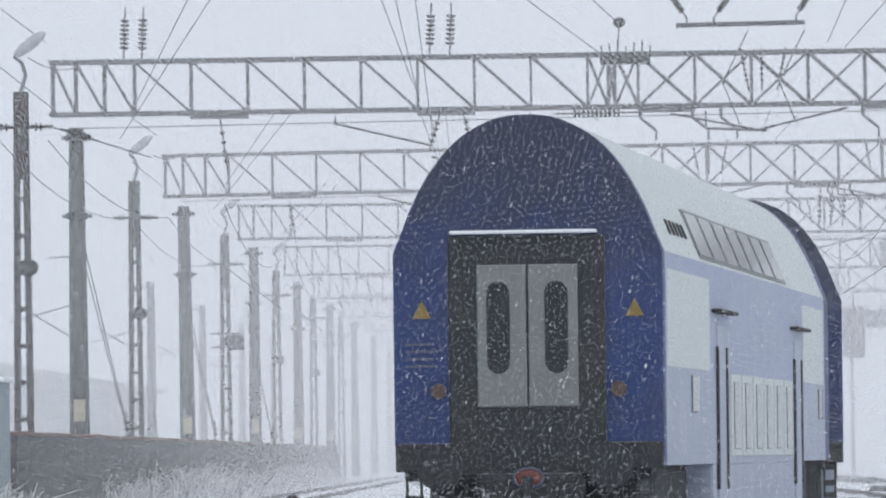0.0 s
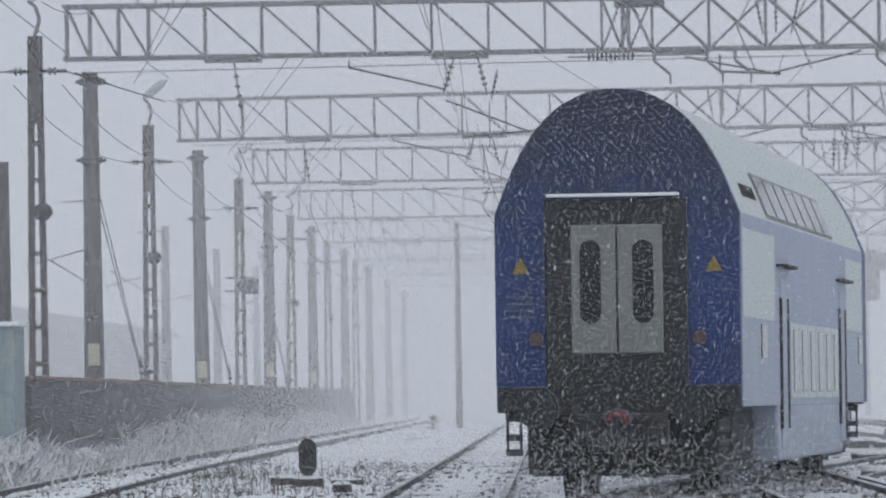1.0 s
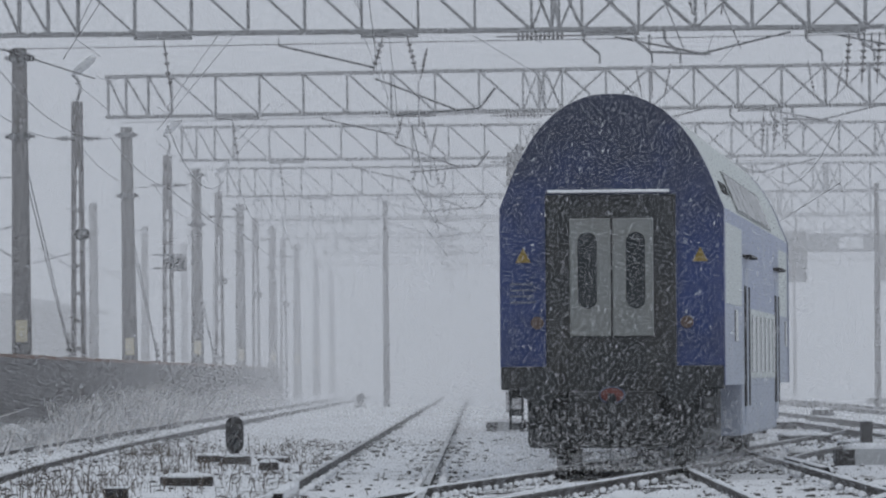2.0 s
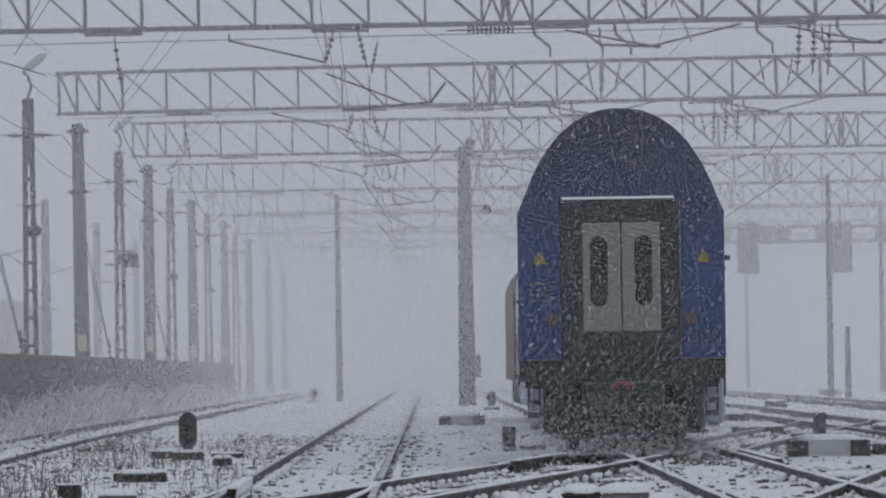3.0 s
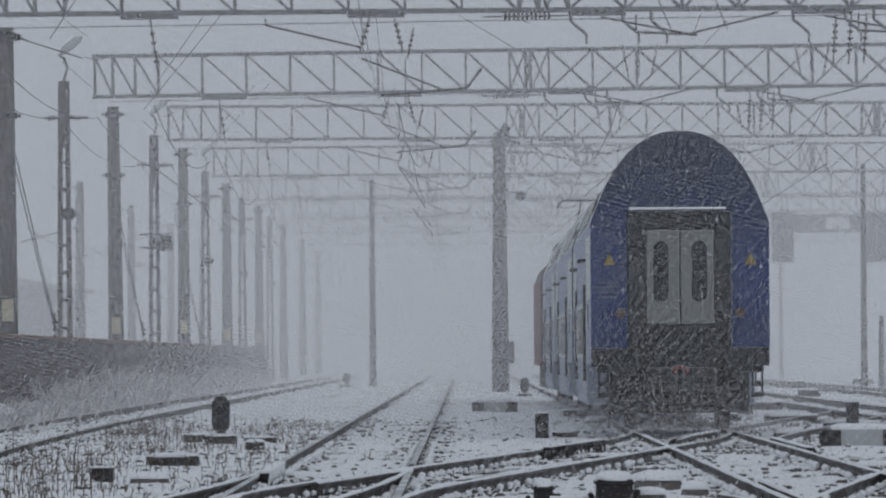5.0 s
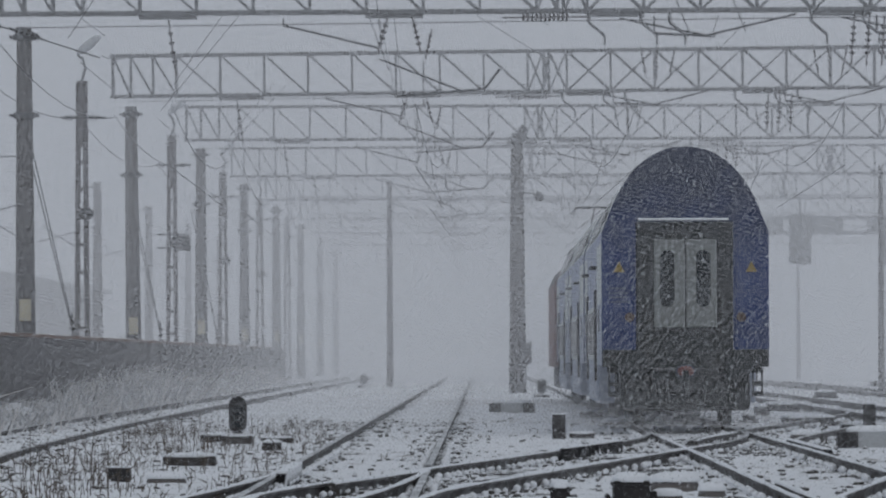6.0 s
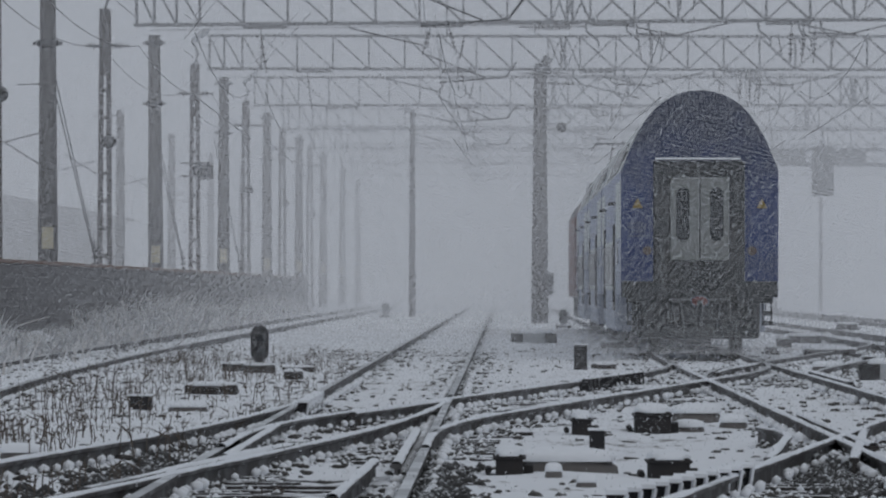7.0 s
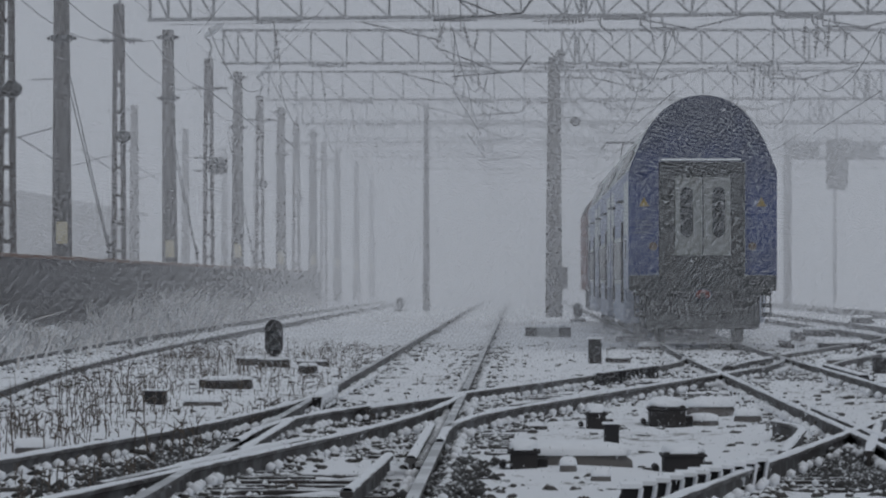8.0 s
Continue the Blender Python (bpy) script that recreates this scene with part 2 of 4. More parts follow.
# ---- railway tracks ----
def rail_mesh(line, side, y0, y1, step):
    """Foot, web and head swept along the line; the head shines, the rest is rusty."""
    prof = [(-0.065, -0.165), (-0.065, -0.15), (-0.012, -0.13), (-0.012, -0.04), (-0.036, -0.03), (-0.036, -0.004), (-0.028, 0.0),
            (0.028, 0.0), (0.036, -0.004), (0.036, -0.03), (0.012, -0.04), (0.012, -0.13), (0.065, -0.15), (0.065, -0.165)]
    n = max(2, int((y1 - y0) / step))
    bm, rings = B(), []
    for k in range(n + 1):
        y = y0 + (y1 - y0) * k / n
        x = line(y) + side * GAUGE
        rings.append([bm.verts.new((x + px, y, pz)) for px, pz in prof])
    for a, b in zip(rings, rings[1:]):
        for i in range(len(prof) - 1):
            f = bm.faces.new((a[i], b[i], b[i + 1], a[i + 1]))
            f.material_index = 0 if i in (5, 6, 7) else 1
    bm.faces.new(rings[0]).material_index = 1
    bm.faces.new(list(reversed(rings[-1]))).material_index = 1
    return bm


bm = B()
box(bm, -1.3, 1.3, -0.125, 0.125, -0.12, 0.03, 0.012)
holder = linked("sleeper", bm, "plank")
SLEEPER = holder.data
bpy.data.objects.remove(holder)


def snow_ridge(line, side, y0, y1, seed):
    """A soft ridge of snow on the rail head, thick and thin by turns."""
    bm, rings = B(), []
    n = max(2, int((y1 - y0) / 0.35))
    for k in range(n + 1):
        y = y0 + (y1 - y0) * k / n
        thick = 0.004 + 0.03 * max(0.05, 0.45 + 0.8 * noise.noise((y * 0.3, seed, 0.0)) + 0.2 * noise.noise((y * 2.1, seed, 4.0)))
        x, half = line(y) + side * GAUGE + 0.006 * noise.noise((y * 1.3, seed, 9.0)), 0.03 + 0.35 * thick
        rings.append([bm.verts.new((x + half * math.cos(a), y, -0.006 + thick * math.sin(a))) for a in (math.pi, 2.4, 1.9, 1.2, 0.7, 0)])
    for a, b in zip(rings, rings[1:]):
        for i in range(5):
            bm.faces.new((a[i], b[i], b[i + 1], a[i + 1]))
    return bm


def build_track(line, y0, y1, step, label, lump_to=0, only=(-1, 1), sleepers=0, ridge=0):
    track = empty("railway_track", None, label, "track", "railway tracks", "structure")
    for side in only:
        part("rail", rail_mesh(line, side, y0, y1, step), ["rail", "rail_side"], track, "snow-dusted steel rail")
    for side in only if ridge else ():
        part("rail_snow", snow_ridge(line, side, y0 + 0.2, min(y1, ridge), y0 + 3 * side), "snow", track, "ridge of fresh snow lying on the rail", True)
    rnd = random.Random(int(y0 * 7 + line(y1) * 100))
    if sleepers:
        y = y0
        while y < sleepers:
            sl = new("sleeper", SLEEPER)
            sl.parent = track
            sl.matrix_basis = pose(line(y) + rnd.uniform(-0.05, 0.05), y, -0.182 + rnd.uniform(-0.03, 0.035), 0, 0, rnd.uniform(-1.5, 1.5))
            y += 0.62
    if lump_to:
        bm = B()
        y = y0
        while y < min(y1, lump_to):
            for side in only:
                for off in (-0.12, 0.12):
                    if rnd.random() < 0.75:
                        x = line(y) + side * GAUGE + off + rnd.uniform(-0.02, 0.02)
                        r = rnd.uniform(0.03, 0.05)
                        bmesh.ops.create_icosphere(bm, subdivisions=1, radius=r, matrix=Matrix.Translation((x, y, -0.09)) @ Matrix.Diagonal((1, 1.2, 0.9, 1)))
            y += 0.6
        tagged(part("rail_fastenings", bm, "snow", track, "snow-capped rail fastenings", True), kind="stuff")
    return track


build_track(main_line, 36, 460, 8.0, "straight main track with snow between its rails", 110, sleepers=72)
build_track(through_line, 40, 460, 8.0, "straight through track under thin snow", 130, ridge=110)
build_track(crossover, 55, 121.6, 1.5, "crossover track leading from one line to the next", 119, sleepers=112, ridge=100)
build_track(branch_near, 38, 82, 1.5, "curved turnout track in the foreground", 80, sleepers=60, ridge=78)
build_track(branch_far, 98, 165, 1.5, "turnout track swinging away past the through line", 150)
build_track(scissors, 38, 123, 1.5, "crossing track running over the through line", 110, (-1, 1), sleepers=70, ridge=108)
build_track(left_line, 60, 460, 4.0, "single track along the wall, white with snow", 150)
build_track(outer_line, 118, 460, 8.0, "outer track half buried in snow", 150)
build_track(far_line, 118, 460, 8.0, "far outer track half buried in snow")


# ---- boundary wall ----
def wall_x(y):
    return -9.35 - 1.15 * (y - 120) / 270


def build_wall():
    wall = empty("wall_west", None, "long sooty concrete boundary wall with a brown coping", "wall", kind="structure")
    y = 134.0
    while y < 392:
        bm = B()
        x = wall_x(y)
        z = 1.62 + 0.02 * noise.noise((y * 0.2, 0, 0))
        box(bm, x - 0.13, x + 0.13, y, y + 3.96, -0.3, z, 0.015)
        part("wall_panel", bm, "wall", wall)
        bm = B()
        box(bm, x - 0.17, x + 0.17, y + 0.01, y + 3.95, z, z + 0.07, 0.015)
        part("coping", bm, "coping", wall)
        y += 4.0


build_wall()

# ---- catenary portals ----
PANEL, DEEP, BASE = 1.302, 1.2, 9.0
PORTALS = [172 + 50 * i for i in range(8)]
# left end, lift of the beam at its left end, rise to the right
PORTAL_FIT = [(-10.99, 0.09, 0.002), (-10.82, -0.07, 0.0088), (-10.70, 0.09, 0.0), (-10.70, -0.03, 0.002)] + [(-10.70, 0.0, 0.0)] * 4


def truss_face(bm, yy, x0, bays, crossed):
    x = x0
    for k, w in enumerate(bays):
        bar(bm, (x, yy, BASE), (x, yy, BASE + DEEP), 0.06, 0.06)
        lo, hi = (x + w, yy, BASE), (x, yy, BASE + DEEP)
        bar(bm, hi, lo, 0.055, 0.05)
        if crossed(x):
            bar(bm, (x, yy, BASE), (x + w, yy, BASE + DEEP), 0.05, 0.05)
        x += w
    bar(bm, (x, yy, BASE), (x, yy, BASE + DEEP), 0.06, 0.06)
    return x


def insulator(bm, top, bottom, r=0.07, discs=5):
    top, bottom = Vector(top), Vector(bottom)
    bar(bm, top, bottom, 0.04, sides=6)
    for i in range(discs):
        c = top.lerp(bottom, 0.25 + 0.5 * i / max(1, discs - 1))
        d = (bottom - top).normalized() * 0.03
        bar(bm, c - d, c + d, r * 2, r * 1.2, sides=8)
    return bm


def build_portal(y, index):
    left, lift, tilt = PORTAL_FIT[index]
    portal = empty("catenary_portal", Matrix.Translation((0, y, lift + tilt * 10.8)) @ Matrix.Rotation(-tilt, 4, "Y"), "grey lattice steel portal spanning the tracks", "portal", "catenary portals")
    bm = B()
    bays = [0.53, 0.66, 0.69] + [PANEL] * 8 + [0.47, 0.16, 0.53] + [PANEL] * 9 + [0.47, 0.16, 0.53] + [PANEL] * 15
    crossed = lambda x: x > 1.2
    right = left + sum(bays)
    for yy in (-0.3, 0.3):
        bar(bm, (left - 0.08, yy, BASE), (right, yy, BASE), 0.11, 0.09)
        bar(bm, (left - 0.08, yy, BASE + DEEP), (right, yy, BASE + DEEP), 0.11, 0.09)
        truss_face(bm, yy, left, bays, crossed)
    for k in range(0, len(bays), 2):
        x = left + sum(bays[:k])
        for z in (BASE, BASE + DEEP):
            bar(bm, (x, -0.3, z), (x, 0.3, z), 0.05)
    part("truss", bm, "steel", portal, "lattice steel crossbeam")
    for k in (4, 8, 14, 18):
        x = left + sum(bays[:k])
        bm = B()
        box(bm, x - 0.02, x + PANEL, -0.32, 0.32, BASE - 0.13, BASE - 0.07)
        part("hanger_channel", bm, "steel", portal)
    px = left + 0.52
    bm = B()
    bmesh.ops.create_cone(bm, cap_ends=True, segments=16, radius1=0.25, radius2=0.17, depth=BASE + 0.0, matrix=Matrix.Translation((px, 0, (BASE - 0.3) / 2 - 0.15)))
    part("leg", bm, "concrete", portal, "round concrete pole", True)
    for z in (6.6, 8.4):
        bm = B()
        bar(bm, (px, 0, z), (px, 0, z + 0.14), 0.5, sides=14)
        bar(bm, (px - 0.34, 0, z + 0.07), (px + 0.34, 0, z + 0.07), 0.08)
        part("clamp", bm, "dark_steel", portal)
    bm = B()
    box(bm, px - 0.12, px + 0.14, -0.3, -0.22, 1.95, 2.45)
    part("number_plate", bm, "plate", portal, "cream plate on the pole")
    bm = B()
    bmesh.ops.create_cone(bm, cap_ends=True, segments=16, radius1=0.25, radius2=0.17, depth=BASE, matrix=Matrix.Translation((right - 0.6, 0, (BASE - 0.3) / 2 - 0.15)))
    part("leg", bm, "concrete", portal, "round concrete pole", True)
    if index < 6:
        fittings(portal, index)
        for ob in portal.children:
            if ob.name.split(".")[0] in ("cross_wire", "registration_arm", "registration_frame"):
                ob.location.z = -lift
    return portal, left


def rod(portal, name, mat, *spans):
    bm = B()
    for a, b, w in spans:
        bar(bm, a, b, w, sides=6)
    return part(name, bm, mat, portal)


def hung(portal, name, a, b, r=0.075, discs=5):
    return part(name, insulator(B(), a, b, r, discs), "glaze", portal, "dark ribbed insulator")


def fittings(portal, index):
    """Insulators on and under the beam, registration arms and a cross wire."""
    top = BASE + DEEP
    for x in (-9.4, -8.98, -2.36, -1.9) if index == 0 else ():
        hung(portal, "insulator", (x + 0.1, 0, top + 1.25), (x + 0.04, 0, top), 0.12, 7)
    rod(portal, "cross_wire", "dark_steel", ((-10.4, -0.35, 8.76), (11.5, -0.35, 8.92), 0.022))
    hung(portal, "insulator", (0.5, -0.35, 8.84), (2.5, -0.35, 8.85), 0.11, 11)
    hung(portal, "insulator", (-7.15, 0, 8.85), (-6.98, 0, 7.55), 0.07, 4)
    # arm over the main track
    rod(portal, "registration_arm", "dark_steel", ((-4.5, -0.3, 8.78), (-2.3, -0.3, 8.25), 0.05), ((-4.5, -0.3, 8.78), (-4.5, -0.3, 8.95), 0.04))
    hung(portal, "insulator", (-2.1, -0.3, 8.87), (-2.35, -0.3, 8.05), 0.08, 4)
    hung(portal, "insulator", (-1.55, -0.3, 8.87), (-1.35, -0.3, 8.05), 0.07, 4)
    hung(portal, "insulator", (-1.1, -0.3, 8.6), (-1.25, -0.3, 7.9), 0.05, 4)
    rod(portal, "registration_frame", "dark_steel", ((-2.3, -0.3, 8.0), (-0.4, -0.3, 7.25), 0.045), ((-1.3, -0.3, 7.95), (-1.3, -0.3, 6.9), 0.03), ((-1.9, -0.3, 7.15), (0.1, -0.3, 7.3), 0.05), ((0.1, -0.3, 7.3), (0.45, -0.3, 7.75), 0.06))
    # arms over the through track and beyond
    for x in (5.3, 10.4):
        rod(portal, "registration_arm", "dark_steel", ((x - 2.1, -0.3, 8.9), (x - 0.1, -0.3, 8.5), 0.05), ((x - 0.1, -0.3, 8.5), (x + 1.95, -0.3, 8.98), 0.05), ((x - 1.3, -0.3, 8.55), (x + 0.1, -0.3, 8.48), 0.06), ((x - 1.3, -0.3, 8.55), (x - 1.3, -0.3, 8.95), 0.05))
        for dx in (-2.8, -1.6, -0.95):
            rod(portal, "drop_bracket", "steel", ((x + dx, -0.3, 9.0), (x + dx, -0.3, 8.72), 0.09), ((x + dx, -0.3, 8.72), (x + dx + 0.36, -0.3, 8.42), 0.07), ((x + dx + 0.36, -0.3, 8.42), (x + dx + 0.36, -0.3, 8.2), 0.06))
        for dx in (-0.3, 0.0, 0.35):
            hung(portal, "insulator", (x + dx * 1.6, -0.3, top + 0.1), (x + dx, -0.3, top - 0.9), 0.05, 5)
    for x in (8.6, 8.95, 9.3):
        hung(portal, "insulator", (x, -0.1, 8.87), (x - 0.08, -0.1, 7.7), 0.08, 5)
    if index:
        return
    # winch with its cables on the beam
    bm = B()
    box(bm, 1.6, 2.75, -0.45, 0.2, top - 0.22, top - 0.04, 0.03)
    part("switch_gear", bm, "dark_steel", portal, "switch gear on the beam")
    for k in range(7):
        rod(portal, "contact_horn", "dark_steel", ((1.65 + 0.18 * k, -0.4, top - 0.1), (1.62 + 0.19 * k, -0.45, top + 0.18 + 0.07 * (k % 3)), 0.035))
    if index == 0:
        bm = B()
        ball(bm, (2.05, -0.3, top + 0.72), 0.15, 1, 0.7, 0.8)
        bar(bm, (2.0, -0.3, top), (2.05, -0.3, top + 0.7), 0.03, sides=6)
        part("pulley", bm, "iron", portal)
        rod(portal, "spreader_bar", "dark_steel", ((3.35, -0.3, 10.83), (6.3, -0.3, 10.86), 0.11))
        for a, b in (((3.15, -0.3, 11.65), (3.6, -0.3, 11.0)), ((4.7, -0.3, 11.65), (4.22, -0.3, 11.0)), ((6.5, -0.3, 11.65), (6.1, -0.3, 11.0))):
            hung(portal, "insulator", a, b, 0.09, 7)
            rod(portal, "hanger", "dark_steel", (b, (b[0], b[1], 10.86), 0.06))
    for x in (6.3, 5.0):
        rod(portal, "jumper_wire", "dark_steel", ((x, -0.3, 10.7), (x - 0.6, -0.3, 9.5), 0.03), ((x - 0.6, -0.3, 9.5), (x - 0.2, -0.3, 8.5), 0.03))


for i, y in enumerate(PORTALS):
    build_portal(y, i)


def lamp_mast(x, y, h=8.7):
    mast = empty("lamp_mast", Matrix.Translation((x, y, 0)), "battened steel lamp mast with a sloping lantern", "lamp mast", "lamp masts along the wall")
    for s in (-1, 1):
        bm = B()
        bar(bm, (s * 0.15, 0, -0.3), (s * 0.085, 0, h), 0.055, 0.14)
        part("post", bm, "rust", mast)
    z = 0.5
    while z < h - 2:
        bm = B()
        bar(bm, (-0.12, 0, z), (0.12, 0, z), 0.08, 0.10)
        part("batten", bm, "rust", mast)
        z += 0.75
    bm = B()
    box(bm, -0.1, 0.1, -0.08, 0.08, h - 1.8, h)
    part("head_plate", bm, "rust", mast)
    bm = B()
    pts = [(0, 0, h), (0.1, 0, h + 0.35), (0.02, 0, h + 0.6), (-0.12, -0.1, h + 0.72)]
    for a, b in zip(pts, pts[1:]):
        bar(bm, a, b, 0.08, sides=8)
    part("bracket", bm, "steel", mast)
    bm = B()
    ball(bm, (0, 0, 0), 0.42, 1, 0.45, 0.3, 14, 8)
    bm.transform(Matrix.Translation((0.2, -0.1, h + 0.97)) @ Matrix.Rotation(radians(-38), 4, "Y"))
    part("lantern", bm, "lamp", mast, "pale street-lamp lantern", True)
    bm = B()
    up = h - (0.72 if y < 160 else 1.0)
    bar(bm, (-0.55, 0, up), (0.65, 0, up), 0.07)
    for s in (-0.4, -0.3, 0.3, 0.4):
        bar(bm, (s - 0.02, 0, up), (s + 0.02, 0, up), 0.16, sides=8)
    part("cross_arm", bm, "iron", mast)
    bm = B()
    ball(bm, (0.12, -0.1, 5.1), 0.2, 1.1, 0.8, 0.9)
    part("drum", bm, "iron", mast, "round iron drum", True)
    if y < 160:
        bm = B()
        bar(bm, (0.6, 0, up), (1.95, 14, up - 0.1), 0.03, sides=6)
        bar(bm, (-2.5, 0, up), (-0.5, 0, up), 0.03, sides=6)
        insulator(bm, (0.75, 1, up), (1.2, 6, up - 0.04), 0.08, 5)
        part("stay_wire", bm, "iron", mast, "stay wire with a dark insulator")
    if 250 < y < 260:
        bm = B()
        box(bm, 0.15, 0.62, -0.2, 0.2, 4.8, 5.3, 0.03)
        bar(bm, (-0.5, 0, 4.9), (0.5, 0, 4.9), 0.06)
        bar(bm, (-0.5, 0, 5.35), (0.5, 0, 5.35), 0.06)
        part("relay_box", bm, "iron", mast, "dark relay box on two arms")
    return mast


for k, (x, y) in enumerate([(-10.45, 153), (-10.82, 203), (-10.45, 253), (-10.45, 303), (-10.45, 353), (-10.45, 403)]):
    lamp_mast(x, y)


def far_pole(x, y, h=8.8, arm=1, r=0.2):
    pole = empty("catenary_pole", Matrix.Translation((x, y, 0)), "grey concrete catenary pole with a bracket arm", "pole", "catenary poles")
    bm = B()
    bmesh.ops.create_cone(bm, cap_ends=True, segments=14, radius1=r * 1.2, radius2=r * 0.85, depth=h + 0.3, matrix=Matrix.Translation((0, 0, h / 2 - 0.15)))
    part("shaft", bm, "concrete", pole, "", True)
    if arm:
        for a, b in (((0, 0, h - 1.9), (arm * 2.6, 0, h - 2.6)), ((0, 0, h - 3.4), (arm * 2.4, 0, h - 1.9)), ((0, 0, h - 0.2), (arm * 1.2, 0, h - 0.25))):
            bm = B()
            bar(bm, a, b, 0.06, sides=6)
            part("bracket_arm", bm, "dark_steel", pole)
    return pole


for y in (274, 324, 374, 424, 474):
    far_pole(-16.6, y, 8.8, -1)
far_pole(-3.95, 323, 8.8, 0, 0.13)
mast = far_pole(1.3, 270.5, 8.9, 0, 0.27)
bm = B()
box(bm, -0.2, 0.35, -0.3, 0.3, 8.9, 9.25, 0.04)
bar(bm, (0.1, 0, 9.2), (0.3, 0, 9.5), 0.3, sides=8)
part("mast_cap", bm, "dark_steel", mast)
part("insulator", insulator(B(), (0.2, 0, 8.55), (1.5, 0, 8.5), 0.08, 6), "glaze", mast, "dark ribbed insulator")
bm = B()
bar(bm, (1.5, 0, 8.5), (3.6, 0, 8.0), 0.05, sides=6)
part("bracket_arm", bm, "dark_steel", mast)
# unlit ball lamp on a short arm
bm = B()
ball(bm, (0.78, -0.1, 6.95), 0.2, 1, 1, 0.9)
bar(bm, (0.1, 0, 7.1), (0.75, -0.1, 7.05), 0.05, sides=6)
part("ball_lamp", bm, "iron", mast, "round dark ball lamp on an arm", True)
bm = B()
box(bm, 0.1, 0.5, -0.25, 0.25, 0.9, 1.7, 0.03)
part("switch_box", bm, "dark_steel", mast)
for x, y, h in ((15.2, 285, 8.4), (15.75, 283, 2.6), (20.5, 340, 8.6), (18.6, 440, 8.6), (12.0, 440, 8.6)):
    far_pole(x, y, h, 0, 0.11)

# ---- signals hung from a far portal ----
for x in (15.8, 20.4):
    sig = empty("hanging_signal", Matrix.Translation((x, 371.2, 0)), "dark signal head hung under a far portal", "signal", "hanging signals")
    bm = B()
    box(bm, -0.55, 0.55, -0.15, 0.15, 5.7, 8.2, 0.12)
    part("backboard", bm, "iron", sig)
    for z in (6.2, 6.9, 7.6):
        bm = B()
        bar(bm, (0, -0.15, z), (0, -0.45, z), 0.3, sides=12)
        part("hood", bm, "iron", sig)
    bm = B()
    bar(bm, (0, 0, 8.2), (0, 0.5, 9.0), 0.1)
    part("hanger", bm, "dark_steel", sig)


gantry = empty("signal_gantry", Matrix.Translation((0, 372.6, 0)), "grey plate-girder signal gantry fading in the snowfall", "gantry")
for z in (7.2, 7.95):
    bm = B()
    box(bm, 13.2, 40, -0.3, 0.3, z, z + 0.16, 0.02)
    part("flange", bm, "steel", gantry)
for k in range(9):
    bm = B()
    box(bm, 13.2 + 3.0 * k, 15.0 + 3.0 * k, -0.2, 0.2, 7.36, 7.95, 0.02)
    part("web_plate", bm, "steel", gantry)
for x in (13.4, 39.6):
    bm = B()
    bar(bm, (x, 0, -0.3), (x, 0, 7.2), 0.4)
    part("leg", bm, "steel", gantry)


# ---- overhead wires ----
def wire(points, label, r=0.022, category="wire"):
    bm, rings = B(), []
    for p in points:
        p = Vector(p)
        rings.append([bm.verts.new(p + Vector((r / 2 * math.cos(1.2566 * k), 0, r / 2 * math.sin(1.2566 * k)))) for k in range(5)])
    for a, b in zip(rings, rings[1:]):
        for k in range(5):
            bm.faces.new((a[k], b[k], b[(k + 1) % 5], a[(k + 1) % 5]))
    return tagged(linked("overhead_wire", bm, "dark_steel"), label, category, "overhead wires")


def span(a, b, sag, n=8):
    a, b = Vector(a), Vector(b)
    return [a.lerp(b, i / n) - Vector((0, 0, sag * 4 * (i / n) * (1 - i / n))) for i in range(n + 1)]


for x, zz in ((-7.3, 0.2), (-1.3, -0.2), (3.4, 0.2), (8.55, -0.2)):
    for i, y in enumerate(PORTALS[:6]):
        wire(span((x + zz, y, 7.0), (x - zz, y + 50, 7.0), 0.7), "sagging messenger wire over a track")
        wire([(x + zz, y, 5.55), (x - zz, y + 50, 5.55)], "straight contact wire over a track")
for y in (153, 203, 253, 303, 353):
    wire(span((-10.9, y, 7.7), (-10.9, y + 50, 7.7), 0.5), "feeder wire along the lamp masts")
    wire(span((-9.9, y, 7.7), (-9.9, y + 50, 7.7), 0.5), "feeder wire along the lamp masts")
    wire(span((-10.3, y, 9.4), (-10.4, y + 19, 10.2), 0.15, 5), "slack lamp cable to a portal")
for a, b in (((-9.44, 8.51), (-6.45, 10.32)), ((-9.11, 9.22), (-6.9, 10.32)), ((-2.71, 9.65), (-2.99, 10.3)), ((-2.58, 9.26), (-2.71, 10.3)), ((-2.26, 8.29), (-2.31, 10.3)),
             ((2.14, 9.89), (-0.1, 10.29)), ((2.01, 10.99), (1.2, 10.29)), ((6.79, 10.51), (6.35, 10.26)), ((7.18, 10.38), (7.06, 10.09)), ((-11.11, 10.72), (-10.7, 10.28)), ((-10.92, 9.16), (-10.7, 9.09))):
    p, q = Vector((a[0], 171.4, a[1])), Vector((b[0], 150, b[1]))
    wire([p, q, q + (q - p) * 1.3], "wire rising from the portal")
    for up in (50, 100):
        wire([(a[0], 171.4 + up, a[1]), (b[0], 150 + up, b[1])], "wire rising from a portal")
for y in (172, 222, 272):
    g = empty("guy_anchor", Matrix.Translation((-9.95, y + 10, 0)), "pair of guy cables with a dark tensioner", "guy cable", "guy cables")
    for dx in (0, 0.1):
        bm = B()
        bar(bm, (-0.6 + dx, -10, 6.6), (dx * 0.3, 0, 1.9), 0.03, sides=5)
        part("cable", bm, "dark_steel", g)
    part("tensioner", insulator(B(), (0, 0, 2.3), (0.03, 0, 1.3), 0.09, 4), "iron", g)

